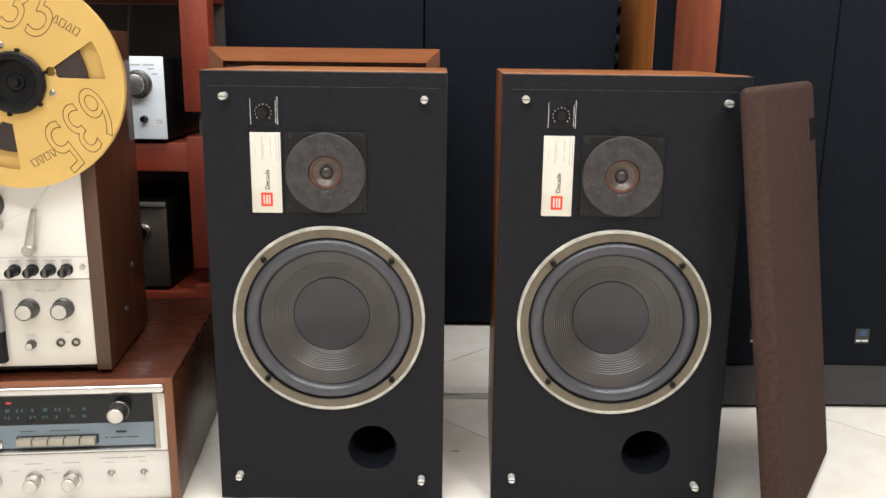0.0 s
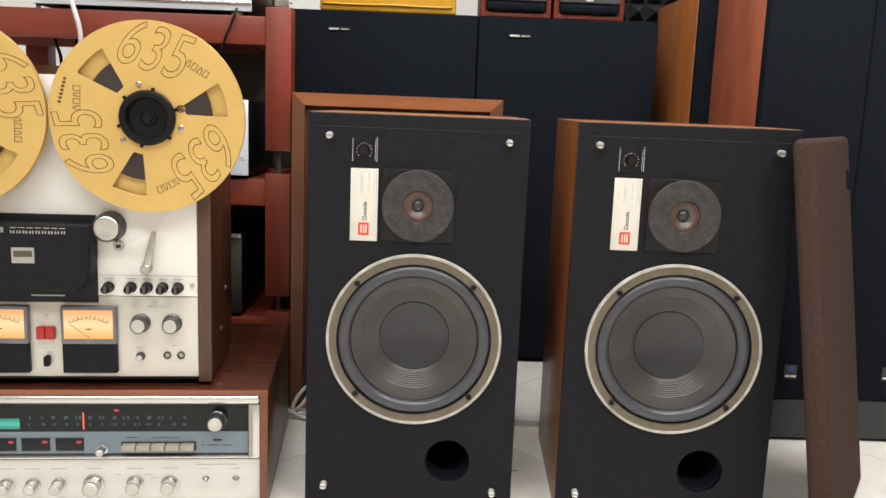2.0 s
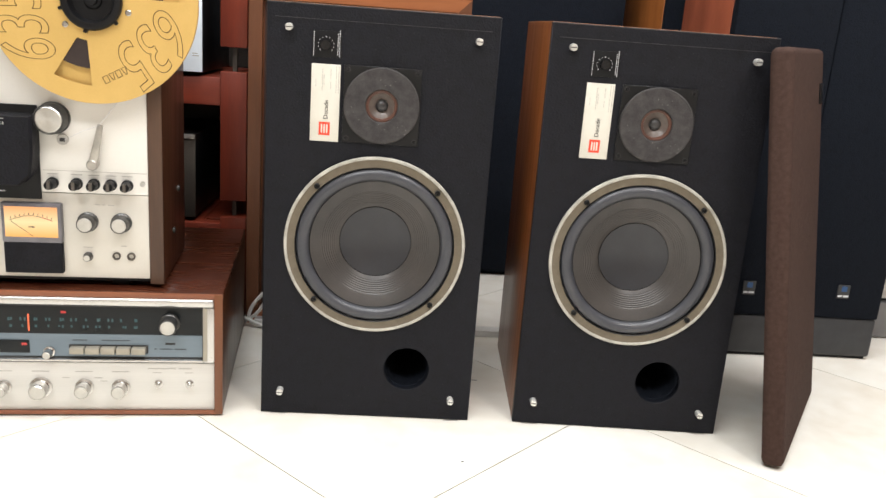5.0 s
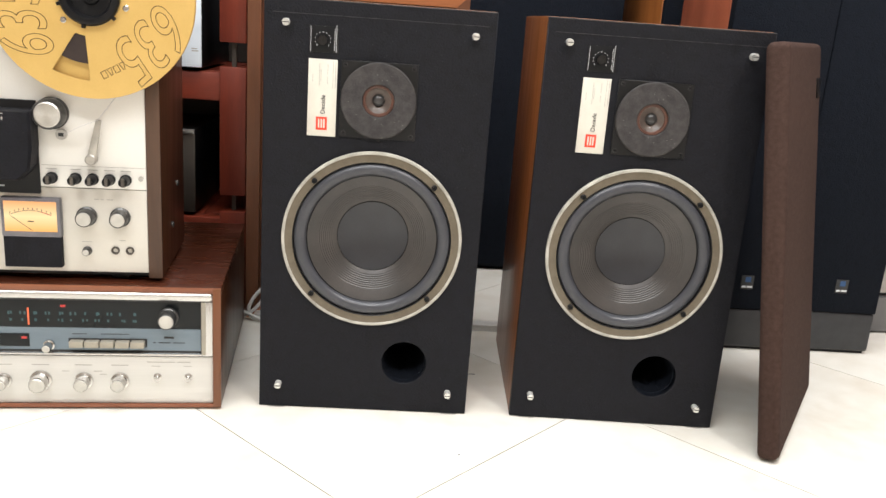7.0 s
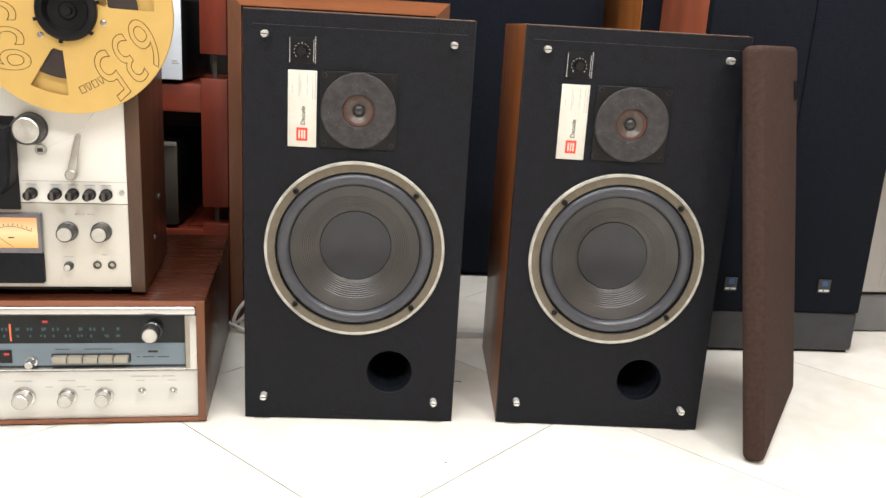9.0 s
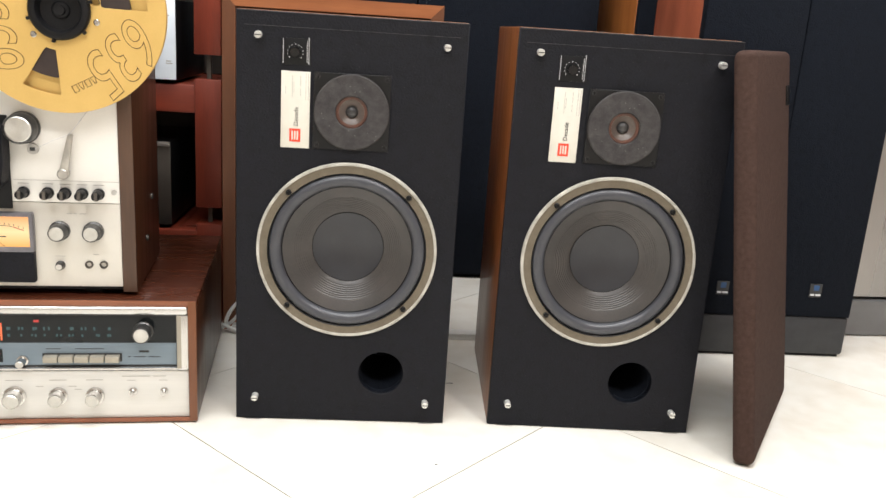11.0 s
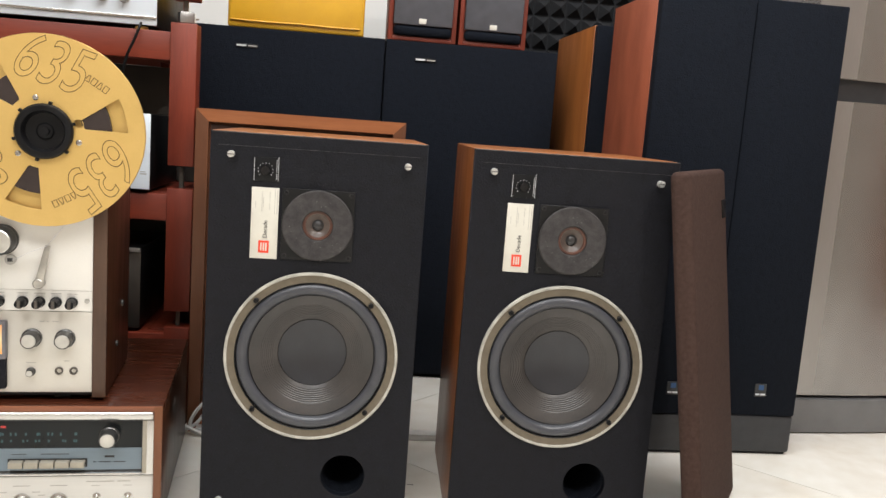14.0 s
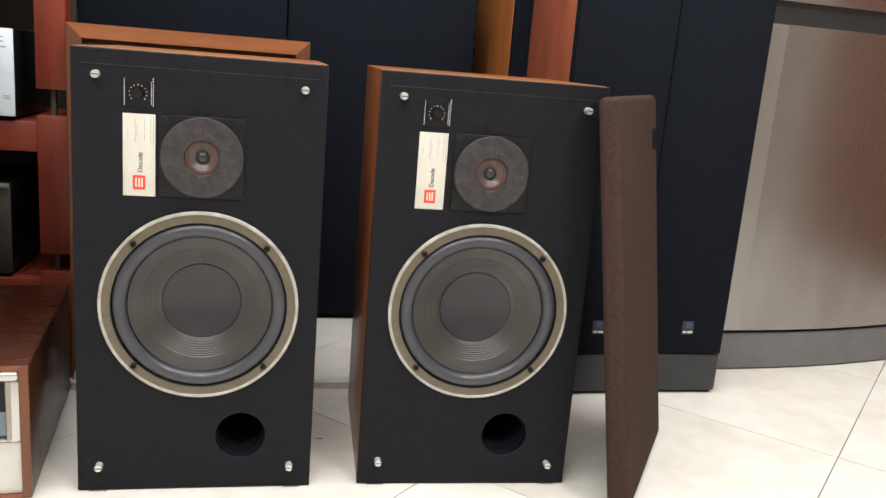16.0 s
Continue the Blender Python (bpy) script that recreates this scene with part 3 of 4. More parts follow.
    for x in (-0.510, -0.559, -0.6075, -0.6556):
        w = part("indicator_window", box(x - 0.0205, x + 0.0205, f + 0.0015, f + 0.003, 0.0985, 0.1185, 0.0004), DIALGLASS, r)
        part("red_lamp", box(x + 0.010, x + 0.017, f + 0.0009, f + 0.0015, 0.1108, 0.1142), REDLED, w, "", False)
    for k in range(5):
        x = -0.423 + k * 0.0215
        part("push_button", box(x - 0.0098, x + 0.0098, f - 0.008, f + 0.003, 0.1005, 0.1100, 0.0008), BUTTON, r)
    part("button_slot", box(-0.4355, -0.3245, f + 0.0022, f + 0.003, 0.0990, 0.1120), INK, r, "", False)
    knob("tuning_knob", -0.2930, 0.1475, f + 0.004, 0.0125, 0.024, GUNMETAL, r, "tuning knob with a bright face", 0.0145, 36, KNOBFACE)
    knob("selector_knob", -0.4625, 0.1010, f + 0.003, 0.0060, 0.018, CHROME, r, "", 0.008, 24, KNOBFACE)
    for x, rr in ((-0.602, 0.0085), (-0.564, 0.0085), (-0.527, 0.0085), (-0.476, 0.0125), (-0.4155, 0.0105), (-0.364, 0.0105)):
        knob("control_knob", x, 0.046, f, rr, 0.022, CHROME, r, "chrome control knob", rr * 1.25, 36, KNOBFACE)
    for x in (-0.310, -0.265):
        part("toggle_switch", lathe([(0.0062, 0), (0.0062, -0.002), (0.0042, -0.003), (0.003, -0.004), (0.003, -0.012), (0, -0.0125)], x, 0.052, f, 20), CHROME, r)
    for z in (0.045, 0.022):
        for x in (-0.661, -0.640):
            part("push_button", box(x - 0.0095, x + 0.0095, f - 0.006, f, z - 0.0045, z + 0.0045, 0.0008), BUTTON, r)
        part("button_slot", box(-0.6720, -0.6290, f - 0.0005, f, z - 0.0062, z + 0.0068), INK, r, "", False)
    rows = [(-0.325, -0.285, 0.0755, 0.0768), (-0.281, -0.262, 0.0755, 0.0768), (-0.318, -0.306, 0.0690, 0.0700), (-0.272, -0.260, 0.0690, 0.0700)]
    for x in (-0.602, -0.564, -0.527, -0.476, -0.4155, -0.364):
        rows += [(x - 0.012, x + 0.012, 0.0700, 0.0712)]
    rows += [(-0.446, -0.436, 0.060, 0.0612), (-0.401, -0.390, 0.060, 0.0612), (-0.393, -0.383, 0.055, 0.0562)]
    bars("fine_print", rows, f, GREYINK, r)
    bars("strip_print", [(-0.316, -0.312, 0.1056, 0.1068), (-0.308, -0.291, 0.1056, 0.1068), (-0.287, -0.270, 0.1056, 0.1068), (-0.300, -0.286, 0.1130, 0.1162), (-0.43, -0.41, 0.1185, 0.1195), (-0.39, -0.35, 0.1185, 0.1195)], f + 0.003, INK, r)
    for x in (x0 + 0.05, x1 - 0.05):
        for y in (0.02, 0.32):
            part("foot", lathe([(0.0001, 0), (0.012, 0), (0.012, 0.003), (0.0001, 0.003)], 0, 0, 0, 16), BLACKGLOSS, r).matrix_basis = Matrix.Translation((x, y, 0)) @ Matrix.Rotation(radians(90), 4, "X")
    return r


receiver()


# ---- tape deck on the receiver ----
LEVER = mat("worn_grey_lever", (0.50, 0.475, 0.43), (0.38, 0.36, 0.33), 0.35, 0.7, 70)


def tape_deck():
    x0, x1, y0, y1, z0, z1 = -0.734, -0.304, -0.012, 0.200, 0.207, 0.667
    d = thing("tape_deck", "champagne-fronted tape deck in a dark wooden case, on the receiver", "tape deck", DECK)
    part("case_side", box(x1 - 0.0195, x1, y0 + 0.003, y1, z0 - 0.004, z1, 0.001), DARKWOOD, d, "dark walnut side")
    part("case_side", box(x0, x0 + 0.0195, y0 + 0.003, y1, z0 - 0.004, z1, 0.001), DARKWOOD, d, "dark walnut side")
    part("side_edge", box(x1 - 0.0195, x1, y0 - 0.0006, y0 + 0.003, z0 - 0.0038, z1, 0.0008), DARKEDGE, d, "brown wooden front edge")
    part("side_edge", box(x0, x0 + 0.0195, y0 - 0.0006, y0 + 0.003, z0 - 0.0038, z1, 0.0008), DARKEDGE, d, "brown wooden front edge")
    part("case_top", box(x0 + 0.0195, x1 - 0.0195, y0 + 0.003, y1, z1 - 0.012, z1 - 0.0004), DARKWOOD, d)
    part("case_back", box(x0 + 0.0195, x1 - 0.0195, y1 - 0.012, y1 - 0.002, z0 + 0.005, z1 - 0.012), BLACKGLOSS, d)
    part("case_bottom", box(x0 + 0.0195, x1 - 0.0195, y0 + 0.008, y1 - 0.002, z0 - 0.002, z0 + 0.005), BLACKGLOSS, d)
    fx0, fx1, f = x0 + 0.020, x1 - 0.020, y0 + 0.001
    part("upper_panel", box(fx0, fx1, f, f + 0.006, 0.3355, z1 - 0.013, 0.0006), CHAMPAGNE, d, "champagne upper panel")
    part("lower_panel", box(fx0, fx1, f, f + 0.006, z0 + 0.004, 0.3345, 0.0006), CHAMPAGNE_LOW, d, "champagne lower panel")
    part("panel_groove", box(-0.4640, fx1, f - 0.0004, f, 0.3664, 0.3670), GREYINK, d, "", False)
    # head cover
    hc = part("head_cover_plate", box(-0.6310, -0.4668, f - 0.004, f, 0.3255, 0.4560, 0.001), BLACKGLOSS, d, "black head cover")
    bm = bmesh.new()
    pts = [(-0.6329, 0.445), (-0.6329, 0.395), (-0.6219, 0.362), (-0.6145, 0.350), (-0.4843, 0.350), (-0.4692, 0.366), (-0.4654, 0.395), (-0.4654, 0.445)]
    rings = [[bm.verts.new((x * s + c * (1 - s), yy, z * s + 0.398 * (1 - s))) for x, z in pts] for s, yy, c in ((1, f - 0.003, -0.5498), (1, f - 0.034, -0.5498), (0.965, f - 0.038, -0.5498))]
    for p, q in zip(rings, rings[1:]):
        for k in range(8):
            bm.faces.new((p[k], p[(k + 1) % 8], q[(k + 1) % 8], q[k]))
    bm.faces.new(rings[-1])
    part("head_cover", bm, BLACK, hc, "protruding black cover")
    bars("logo_mark", [(-0.6191, -0.5814, 0.4335, 0.4410)], f - 0.038, SATIN, hc)
    bars("logo_ground", [(-0.6177, -0.5828, 0.4350, 0.4395)], f - 0.0384, INK, hc)
    bars("logo_letters", [(-0.6127 + 0.008 * k, -0.6076 + 0.008 * k, 0.4360, 0.4385) for k in range(4)], f - 0.0388, SATIN, hc)
    bars("type_print", [(-0.5721 + 0.0085 * k + q, -0.5703 + 0.0085 * k + q, 0.4325, 0.4365) for k in range(9) for q in (0.0, 0.0038)] + [(-0.5721 + 0.011 * k, -0.5640 + 0.011 * k, 0.4402, 0.4412) for k in range(7)], f - 0.038, GREYINK, hc)
    bars("emblem", [(-0.5721, -0.5414, 0.3900, 0.4125)], f - 0.038, SATIN, hc)
    bars("emblem_ground", [(-0.5693, -0.5442, 0.3990, 0.4080)], f - 0.0384, DARKMETAL, hc)
    bars("fine_print", [(-0.5601, -0.5134, 0.3350, 0.3368)], f - 0.004, WHITEINK, hc)
    # meters
    for a, b in ((-0.6438, -0.5647), (-0.5190, -0.4398)):
        m = part("meter_frame", box(a, b, f - 0.012, f + 0.001, 0.2640, 0.3210, 0.002), METERFRAME, d, "grey-framed level meter")
        part("lit_scale", box(a + 0.0048, b - 0.0048, f - 0.0125, f - 0.011, 0.2725, 0.3160), VU, m, "warm lit meter scale", False)
        c = (a + b) / 2
        arc = [(c - 0.028 + 0.056 * k / 8, f - 0.0128, 0.2965 + 0.007 * math.sin(math.pi * k / 8)) for k in range(9)]
        tube("scale_arc", arc[:7], 0.00035, INK, m)
        tube("scale_arc", arc[6:], 0.0005, RED, m)
        bars("scale_marks", [(c - 0.027 + 0.006 * k, c - 0.0262 + 0.006 * k, 0.2985 + 0.006 * math.sin(math.pi * k / 9), 0.3015 + 0.006 * math.sin(math.pi * k / 9)) for k in range(10)] + [(c - 0.004, c + 0.004, 0.2865, 0.2880)], f - 0.0125, INK, m)
        tube("needle", [(c + 0.002, f - 0.0130, 0.2735), (c - 0.026, f - 0.0130, 0.2950)], 0.00035, INK, m)
        part("meter_skirt", box(a + 0.001, b - 0.001, f - 0.011, f + 0.001, 0.2190, 0.2640, 0.0015), BLACK, d, "black panel below the meter")
    for x in (-0.5484, -0.5354):
        part("record_button", box(x - 0.0061, x + 0.0061, f - 0.010, f, 0.2700, 0.2890, 0.0015), RED, d, "red push button")
    part("toggle_switch", box(-0.5452, -0.5368, f - 0.014, f, 0.2290, 0.2450, 0.003), BLACKGLOSS, d)
    part("toggle_switch", box(-0.6757, -0.6675, f - 0.014, f, 0.2200, 0.2360, 0.003), BLACKGLOSS, d)
    knob("speed_knob", -0.4464, 0.4400, f, 0.0205, 0.026, GUNMETAL, d, "large dark knob with a silver face", 0.0222, 48, KNOBFACE)
    knob("pause_knob", -0.6475, 0.4180, f, 0.0190, 0.022, GUNMETAL, d, "dark knob with a silver face", 0.0205, 48, KNOBFACE)
    knob("guide_screw", -0.4350, 0.4110, f, 0.0074, 0.006, SATIN, d, "small metal guide with a dark slot")
    part("guide_slot", box(-0.4385, -0.4315, f - 0.0066, f - 0.0056, 0.4085, 0.4135), INK, d, "", False)
    # lever
    lv = bmesh.new()
    box(-0.0064, 0.0064, -0.006, 0, -0.034, 0.029, 0.002, lv)
    for v in lv.verts:
        v.co.x *= 0.55 + 0.45 * (0.029 - v.co.z) / 0.063
    lever = part("lever", lv, LEVER, d, "tapered satin metal lever")
    lever.matrix_basis = Matrix.Translation((-0.3887, f - 0.010, 0.4070)) @ Matrix.Rotation(radians(12), 4, "Y")
    part("lever_pivot", lathe([(0.0075, 0.0105), (0.0075, -0.0015), (0.006, -0.003), (0, -0.003)], -0.0005, -0.029, -0.005, 24), LEVER, lever)
    for x in (-0.4517, -0.4198, -0.3968, -0.3742, -0.3521):
        knob("function_knob", x, 0.3490, f, 0.0066, 0.022, BLACKGLOSS, d, "dark function knob", 0.0082, 24)
        part("pointer_cap", box(x - 0.0022, x + 0.0022, f - 0.0235, f - 0.0200, 0.3430, 0.3550, 0.0005), DARKMETAL, d)
    knob("function_knob", -0.6639, 0.3430, f, 0.0066, 0.022, BLACKGLOSS, d, "dark function knob", 0.0082, 24)
    for x in (-0.4069, -0.3612):
        knob("level_knob", x, 0.2945, f, 0.0118, 0.022, GUNMETAL, d, "dark level knob with a silver face", 0.0142, 40, KNOBFACE)
    knob("mode_knob", -0.4083, 0.2430, f, 0.0052, 0.012, GUNMETAL, d, "", 0.0066, 24, KNOBFACE)
    for x in (-0.3694, -0.3492):
        part("headphone_jack", lathe([(0.0058, 0), (0.0058, -0.003), (0.0040, -0.0035), (0.0033, -0.002), (0.0033, 0.004), (0, 0.004)], x, 0.2445, f, 24), DARKMETAL, d)
    part("guide_pin", lathe([(0.0035, 0), (0.0035, -0.004), (0, -0.0042)], -0.3312, 0.3520, f, 16), SATIN, d)
    rows = [(x - 0.007, x + 0.007, 0.3612, 0.3622) for x in (-0.4517, -0.4198, -0.3968, -0.3742, -0.3521)]
    rows += [(-0.3968, -0.3901, 0.3190, 0.3200), (-0.3872, -0.3834, 0.3190, 0.3200), (-0.3795, -0.3709, 0.3190, 0.3200)]
    rows += [(-0.4150, -0.4016, 0.2560, 0.2570), (-0.3632, -0.3554, 0.2590, 0.2600), (-0.5517, -0.5303, 0.2545, 0.2555), (-0.5452, -0.5387, 0.2995, 0.3005), (-0.5442, -0.5396, 0.3030, 0.3070)]
    bars("fine_print", rows, f, GREYINK, d)
    for z in (0.262, 0.318):
        part("case_stud", lathe([(0.005, 0), (0.005, -0.002), (0.003, -0.003), (0, -0.003)], 0, 0, 0, 16), GUNMETAL, d).matrix_basis = Matrix.Translation((x1, 0.08 + (z - 0.262) * 0.9, z)) @ Matrix.Rotation(radians(90), 4, "Z")
    for x in (x0 + 0.07, x1 - 0.065):
        for y in (0.02, 0.16):
            part("foot", box(x - 0.012, x + 0.012, y - 0.012, y + 0.012, 0.1960, z0 - 0.001, 0.001), BLACKGLOSS, d)
    for x in (REEL_R[0], REEL_L[0]):
        part("reel_table", lathe([(0.045, 0), (0.045, -0.008), (0.02, -0.010), (0.02, -0.012), (0, -0.012)], x, REEL_R[1], f, 40), DARKMETAL, d)
    return d


def tape_strand():
    """A pale leader running edge-on from the guide over the lever to the reel."""
    t = thing("tape_leader", "thin pale leader tape threaded past the deck's lever", "tape", DECK)
    bm = bmesh.new()
    pts = [(-0.4290, 0.4125), (-0.4050, 0.4255), (-0.3835, 0.4345), (-0.3700, 0.4520), (-0.3350, 0.5000)]
    for (xa, za), (xb, zb) in zip(pts, pts[1:]):
        q = [bm.verts.new(c) for c in ((xa, -0.0300, za), (xb, -0.0300, zb), (xb, -0.0250, zb), (xa, -0.0250, za), (xa, -0.0300, za + 0.0005), (xb, -0.0300, zb + 0.0005), (xb, -0.0250, zb + 0.0005), (xa, -0.0250, za + 0.0005))]
        for f in ((0, 1, 2, 3), (4, 5, 6, 7), (0, 1, 5, 4), (2, 3, 7, 6), (1, 2, 6, 5), (0, 3, 7, 4)):
            bm.faces.new([q[k] for k in f])
    part("ribbon", bm, LEADER, t, "", False)
    return t


LEADER = mat("pale_leader_tape", (0.56, 0.56, 0.57), (0.48, 0.48, 0.49), 0.3)
DECK = pose(-0.304, -0.008, 0, 0, 0, 6.0) @ pose(0.304, 0.012, 0)
REEL_R, REEL_L = (-0.3840, 0.5990), (-0.6540, 0.5990)
tape_deck()
tape_strand()


def tape_reel():
    """A large metal tape reel, its axis along y, its front flange at y = 0."""
    r = thing("tape_reel", "gold metal tape reel with outlined figures, on the tape deck", "tape reel", pose(0, 0, 0), "reels on the tape deck")
    R = 0.1335
    holes = []
    for c in (15, 135, 255):
        pts = []
        for rad, half, n in ((0.052, 6.5, 5), (0.110, 12.5, 9)):
            angs = [c - half + 2 * half * k / (n - 1) for k in range(n)]
            if rad > 0.1:
                angs.reverse()
                for cut, ang in ((0.107, angs[0] + 0.6), ):
                    pts.append((cut * math.cos(radians(ang)), cut * math.sin(radians(ang))))
            else:
                pts.append((0.055 * math.cos(radians(c - 8.5)), 0.055 * math.sin(radians(c - 8.5))))
            pts += [(rad * math.cos(radians(a)), rad * math.sin(radians(a))) for a in angs]
        holes.append(pts)
    hub_hole = circle(0, 0, 0.030, 40)
    keyhole = circle(0.0465 * math.cos(radians(17)), 0.0465 * math.sin(radians(17)), 0.0060, 20)
    plate("front_flange", [circle(0, 0, R, 120), hub_hole, keyhole] + holes, -0.0004, 0.0010, GOLD, r, "gold flange with three windows", 0.0003)
    plate("back_flange", [circle(0, 0, R, 120), hub_hole], 0.0085, 0.0098, GOLD, r, "plain gold flange", 0.0003)
    part("tape_pack", lathe([(0.050, 0.0015), (0.088, 0.0016), (0.088, 0.0080), (0.050, 0.0080)], 0, 0, 0, 96), TAPE, r, "dark brown wound tape")
    hub = part("hub", lathe([(0.0385, 0.009), (0.0385, -0.006), (0.0365, -0.0090), (0.0330, -0.0100), (0.0290, -0.0092), (0.0265, -0.004), (0.0255, 0.004), (0.0120, 0.005), (0.0100, 0.003), (0.0065, 0.0025), (0.0060, -0.004), (0, -0.004)], 0, 0, 0, 64), BLACKGLOSS, r, "black reel adaptor")
    for k in range(6):
        a = radians(12 + 60 * k)
        part("lug", box(-0.0022, 0.0022, -0.0075, -0.0003, 0.036, 0.0425, 0.0008), BLACKGLOSS, hub).matrix_basis = Matrix.Rotation(a, 4, "Y")
    for c in (104, 224, 344):
        a = radians(c)
        part("flange_screw", lathe([(0.0040, 0), (0.0040, -0.0018), (0.003, -0.0026), (0.0015, -0.0026), (0.0013, -0.0015), (0, -0.0015)], 0.047 * math.cos(a), 0.047 * math.sin(a), -0.0002, 18), CHROME, r)
    for c in (86, 206, 326):
        a = radians(c)
        words("numeral_outline", "635", 0.092, (0.0925 * math.cos(a), -0.0005, 0.0925 * math.sin(a)), c - 102, ENGRAVE, r, 0.00055, 0, 0.27, 0.70)
        b = radians(c - 40)
        marks = []
        for k in range(4):
            x = -0.0170 + 0.0090 * k
            n = 0.0024 if k % 2 == 0 else 0.0
            marks += [[(x, -0.0050), (x + 0.0074, -0.0050), (x + 0.0074 - n, 0.0050), (x + n, 0.0050)], [(x + 0.0010, -0.0043), (x + 0.0064, -0.0043), (x + 0.0066 - n, 0.0043), (x + 0.0008 + n, 0.0043)]]
        plate("maker_mark", marks, -0.0008, -0.0004, ENGRAVE, r).matrix_basis = Matrix.Translation((0.098 * math.cos(b), 0, 0.098 * math.sin(b))) @ Matrix.Rotation(-radians(c - 40 - 78), 4, "Y")
    a = radians(163)
    bm = bmesh.new()
    for k in range(7):
        box(-0.019 + 0.0055 * k, -0.0155 + 0.0055 * k, -0.0008, -0.0004, -0.002, 0.0022, bm=bm)
    part("fine_print", bm, ENGRAVE, r, "", False).matrix_basis = Matrix.Translation((0.119 * math.cos(a), 0, 0.119 * math.sin(a))) @ Matrix.Rotation(-radians(75), 4, "Y")
    return r


reel = tape_reel()
reel.matrix_world = DECK @ pose(REEL_R[0], -0.040, REEL_R[1])
reel2 = copy_thing(reel, DECK @ pose(REEL_L[0], -0.040, REEL_L[1], 0, 59, 0))


# ---- walnut framed speaker behind ----
def framed_speaker():
    s = thing("framed_loudspeaker", "large walnut loudspeaker with a mitred frame round a dark grille", "loudspeaker", pose(0.010 - 0.0625, 0.400, 0, 0, 0, 1.5))
    w, h, dd = 0.404, 0.647, 0.30
    x0, x1 = -w / 2, w / 2
    part("cabinet", box(x0, x1, 0.004, dd, 0, h, 0.0015), WALNUT_V, s)
    f = 0.024

    def rail(name, a, b, c, e, material):
        bm = bmesh.new()
        out = [bm.verts.new((x, -0.010, z)) for x, z in (a, b)]
        inn = [bm.verts.new((x, -0.0085, z)) for x, z in (e, c)]
        bo = [bm.verts.new((x, 0.004, z)) for x, z in (a, b)]
        bi = [bm.verts.new((x, 0.004, z)) for x, z in (e, c)]
        bm.faces.new((out[0], out[1], inn[1], inn[0]))
        bm.faces.new((bo[0], bo[1], out[1], out[0]))
        bm.faces.new((inn[0], inn[1], bi[1], bi[0]))
        bm.faces.new((bo[0], out[0], inn[0], bi[0]))
        bm.faces.new((out[1], bo[1], bi[1], inn[1]))
        bm.faces.new((bo[1], bo[0], bi[0], bi[1]))
        return part(name, bm, material, s, "mitred walnut moulding", False)

    rail("frame_rail", (x0, h), (x1, h), (x1 - f, h - f), (x0 + f, h - f), WALNUT_LIT)
    rail("frame_rail", (x1, 0), (x0, 0), (x0 + f, f), (x1 - f, f), WALNUT_LIT)
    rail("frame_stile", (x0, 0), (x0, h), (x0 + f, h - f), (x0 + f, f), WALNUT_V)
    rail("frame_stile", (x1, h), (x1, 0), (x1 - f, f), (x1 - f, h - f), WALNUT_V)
    part("grille", box(x0 + f + 0.004, x1 - f - 0.004, 0.000, 0.0045, f + 0.004, h - f - 0.005, 0.001), BROWNCLOTH, s, "dark brown grille cloth")
    return s


framed_speaker()


# ---- big black speakers ----
def black_speaker(x0, x1):
    s = thing("floor_loudspeaker", "big black floor speaker with a cloth grille and silver badge", "loudspeaker", pose((x0 + x1) / 2, 0.800, 0), "black floor speakers")
    w = (x1 - x0) / 2
    part("cabinet", box(-w, w, 0.018, 0.36, 0, 0.846, 0.002), BLACK, s)
    part("grille", box(-w + 0.001, w - 0.001, 0, 0.0175, 0.012, 0.845, 0.004), GRILLE, s, "black grille cloth")
    bx = -0.091 if x0 < 0 else -0.115
    bd = part("badge", box(bx - 0.026, bx + 0.026, -0.002, 0.001, 0.7975, 0.8065, 0.0006), BLACKGLOSS, s, "small black name bar with silver print")
    part("silver_print", box(bx - 0.024, bx - 0.001, -0.0028, -0.0019, 0.8000, 0.8042), WHITEINK, bd, "", False)
    part("dim_print", box(bx + 0.003, bx + 0.024, -0.0026, -0.0019, 0.8004, 0.8034), GREYINK, bd, "", False)
    return s


black_speaker(-0.362, 0.1115)
black_speaker(0.1125, 0.540)


def small_speaker(x):
    s = thing("small_loudspeaker", "small red-brown speaker with a grey grille, on a black speaker", "loudspeaker", pose(x, 0.806, 0.846), "small speakers on the black ones")
    part("cabinet", box(-0.083, 0.083, 0.006, 0.20, 0, 0.27, 0.002), REDWOOD, s, "red-brown case")
    bm = bmesh.new()
    for a, b, c, d in ((-0.083, -0.072, 0, 0.27), (0.072, 0.083, 0, 0.27), (-0.072, 0.072, 0, 0.010), (-0.072, 0.072, 0.26, 0.27)):
        box(a, b, 0, 0.0065, c, d, 0.001, bm)
    part("front_frame", bm, REDWOOD, s)
    part("grille", box(-0.0715, 0.0715, -0.012, 0.006, 0.036, 0.2595, 0.004), GREYCLOTH, s, "grey grille cloth")
    part("grille_skirt", box(-0.0705, 0.0705, -0.011, 0.006, 0.0105, 0.0355, 0.009, None, 3), GRILLE, s, "dark foam edge")
    part("badge", box(-0.0105, 0.0075, -0.0135, -0.0115, 0.040, 0.052, 0.0005), CARD, s, "small pale badge")
    return s


s1 = small_speaker(0.199)
copy_thing(s1, pose(0.372, 0.806, 0.846))


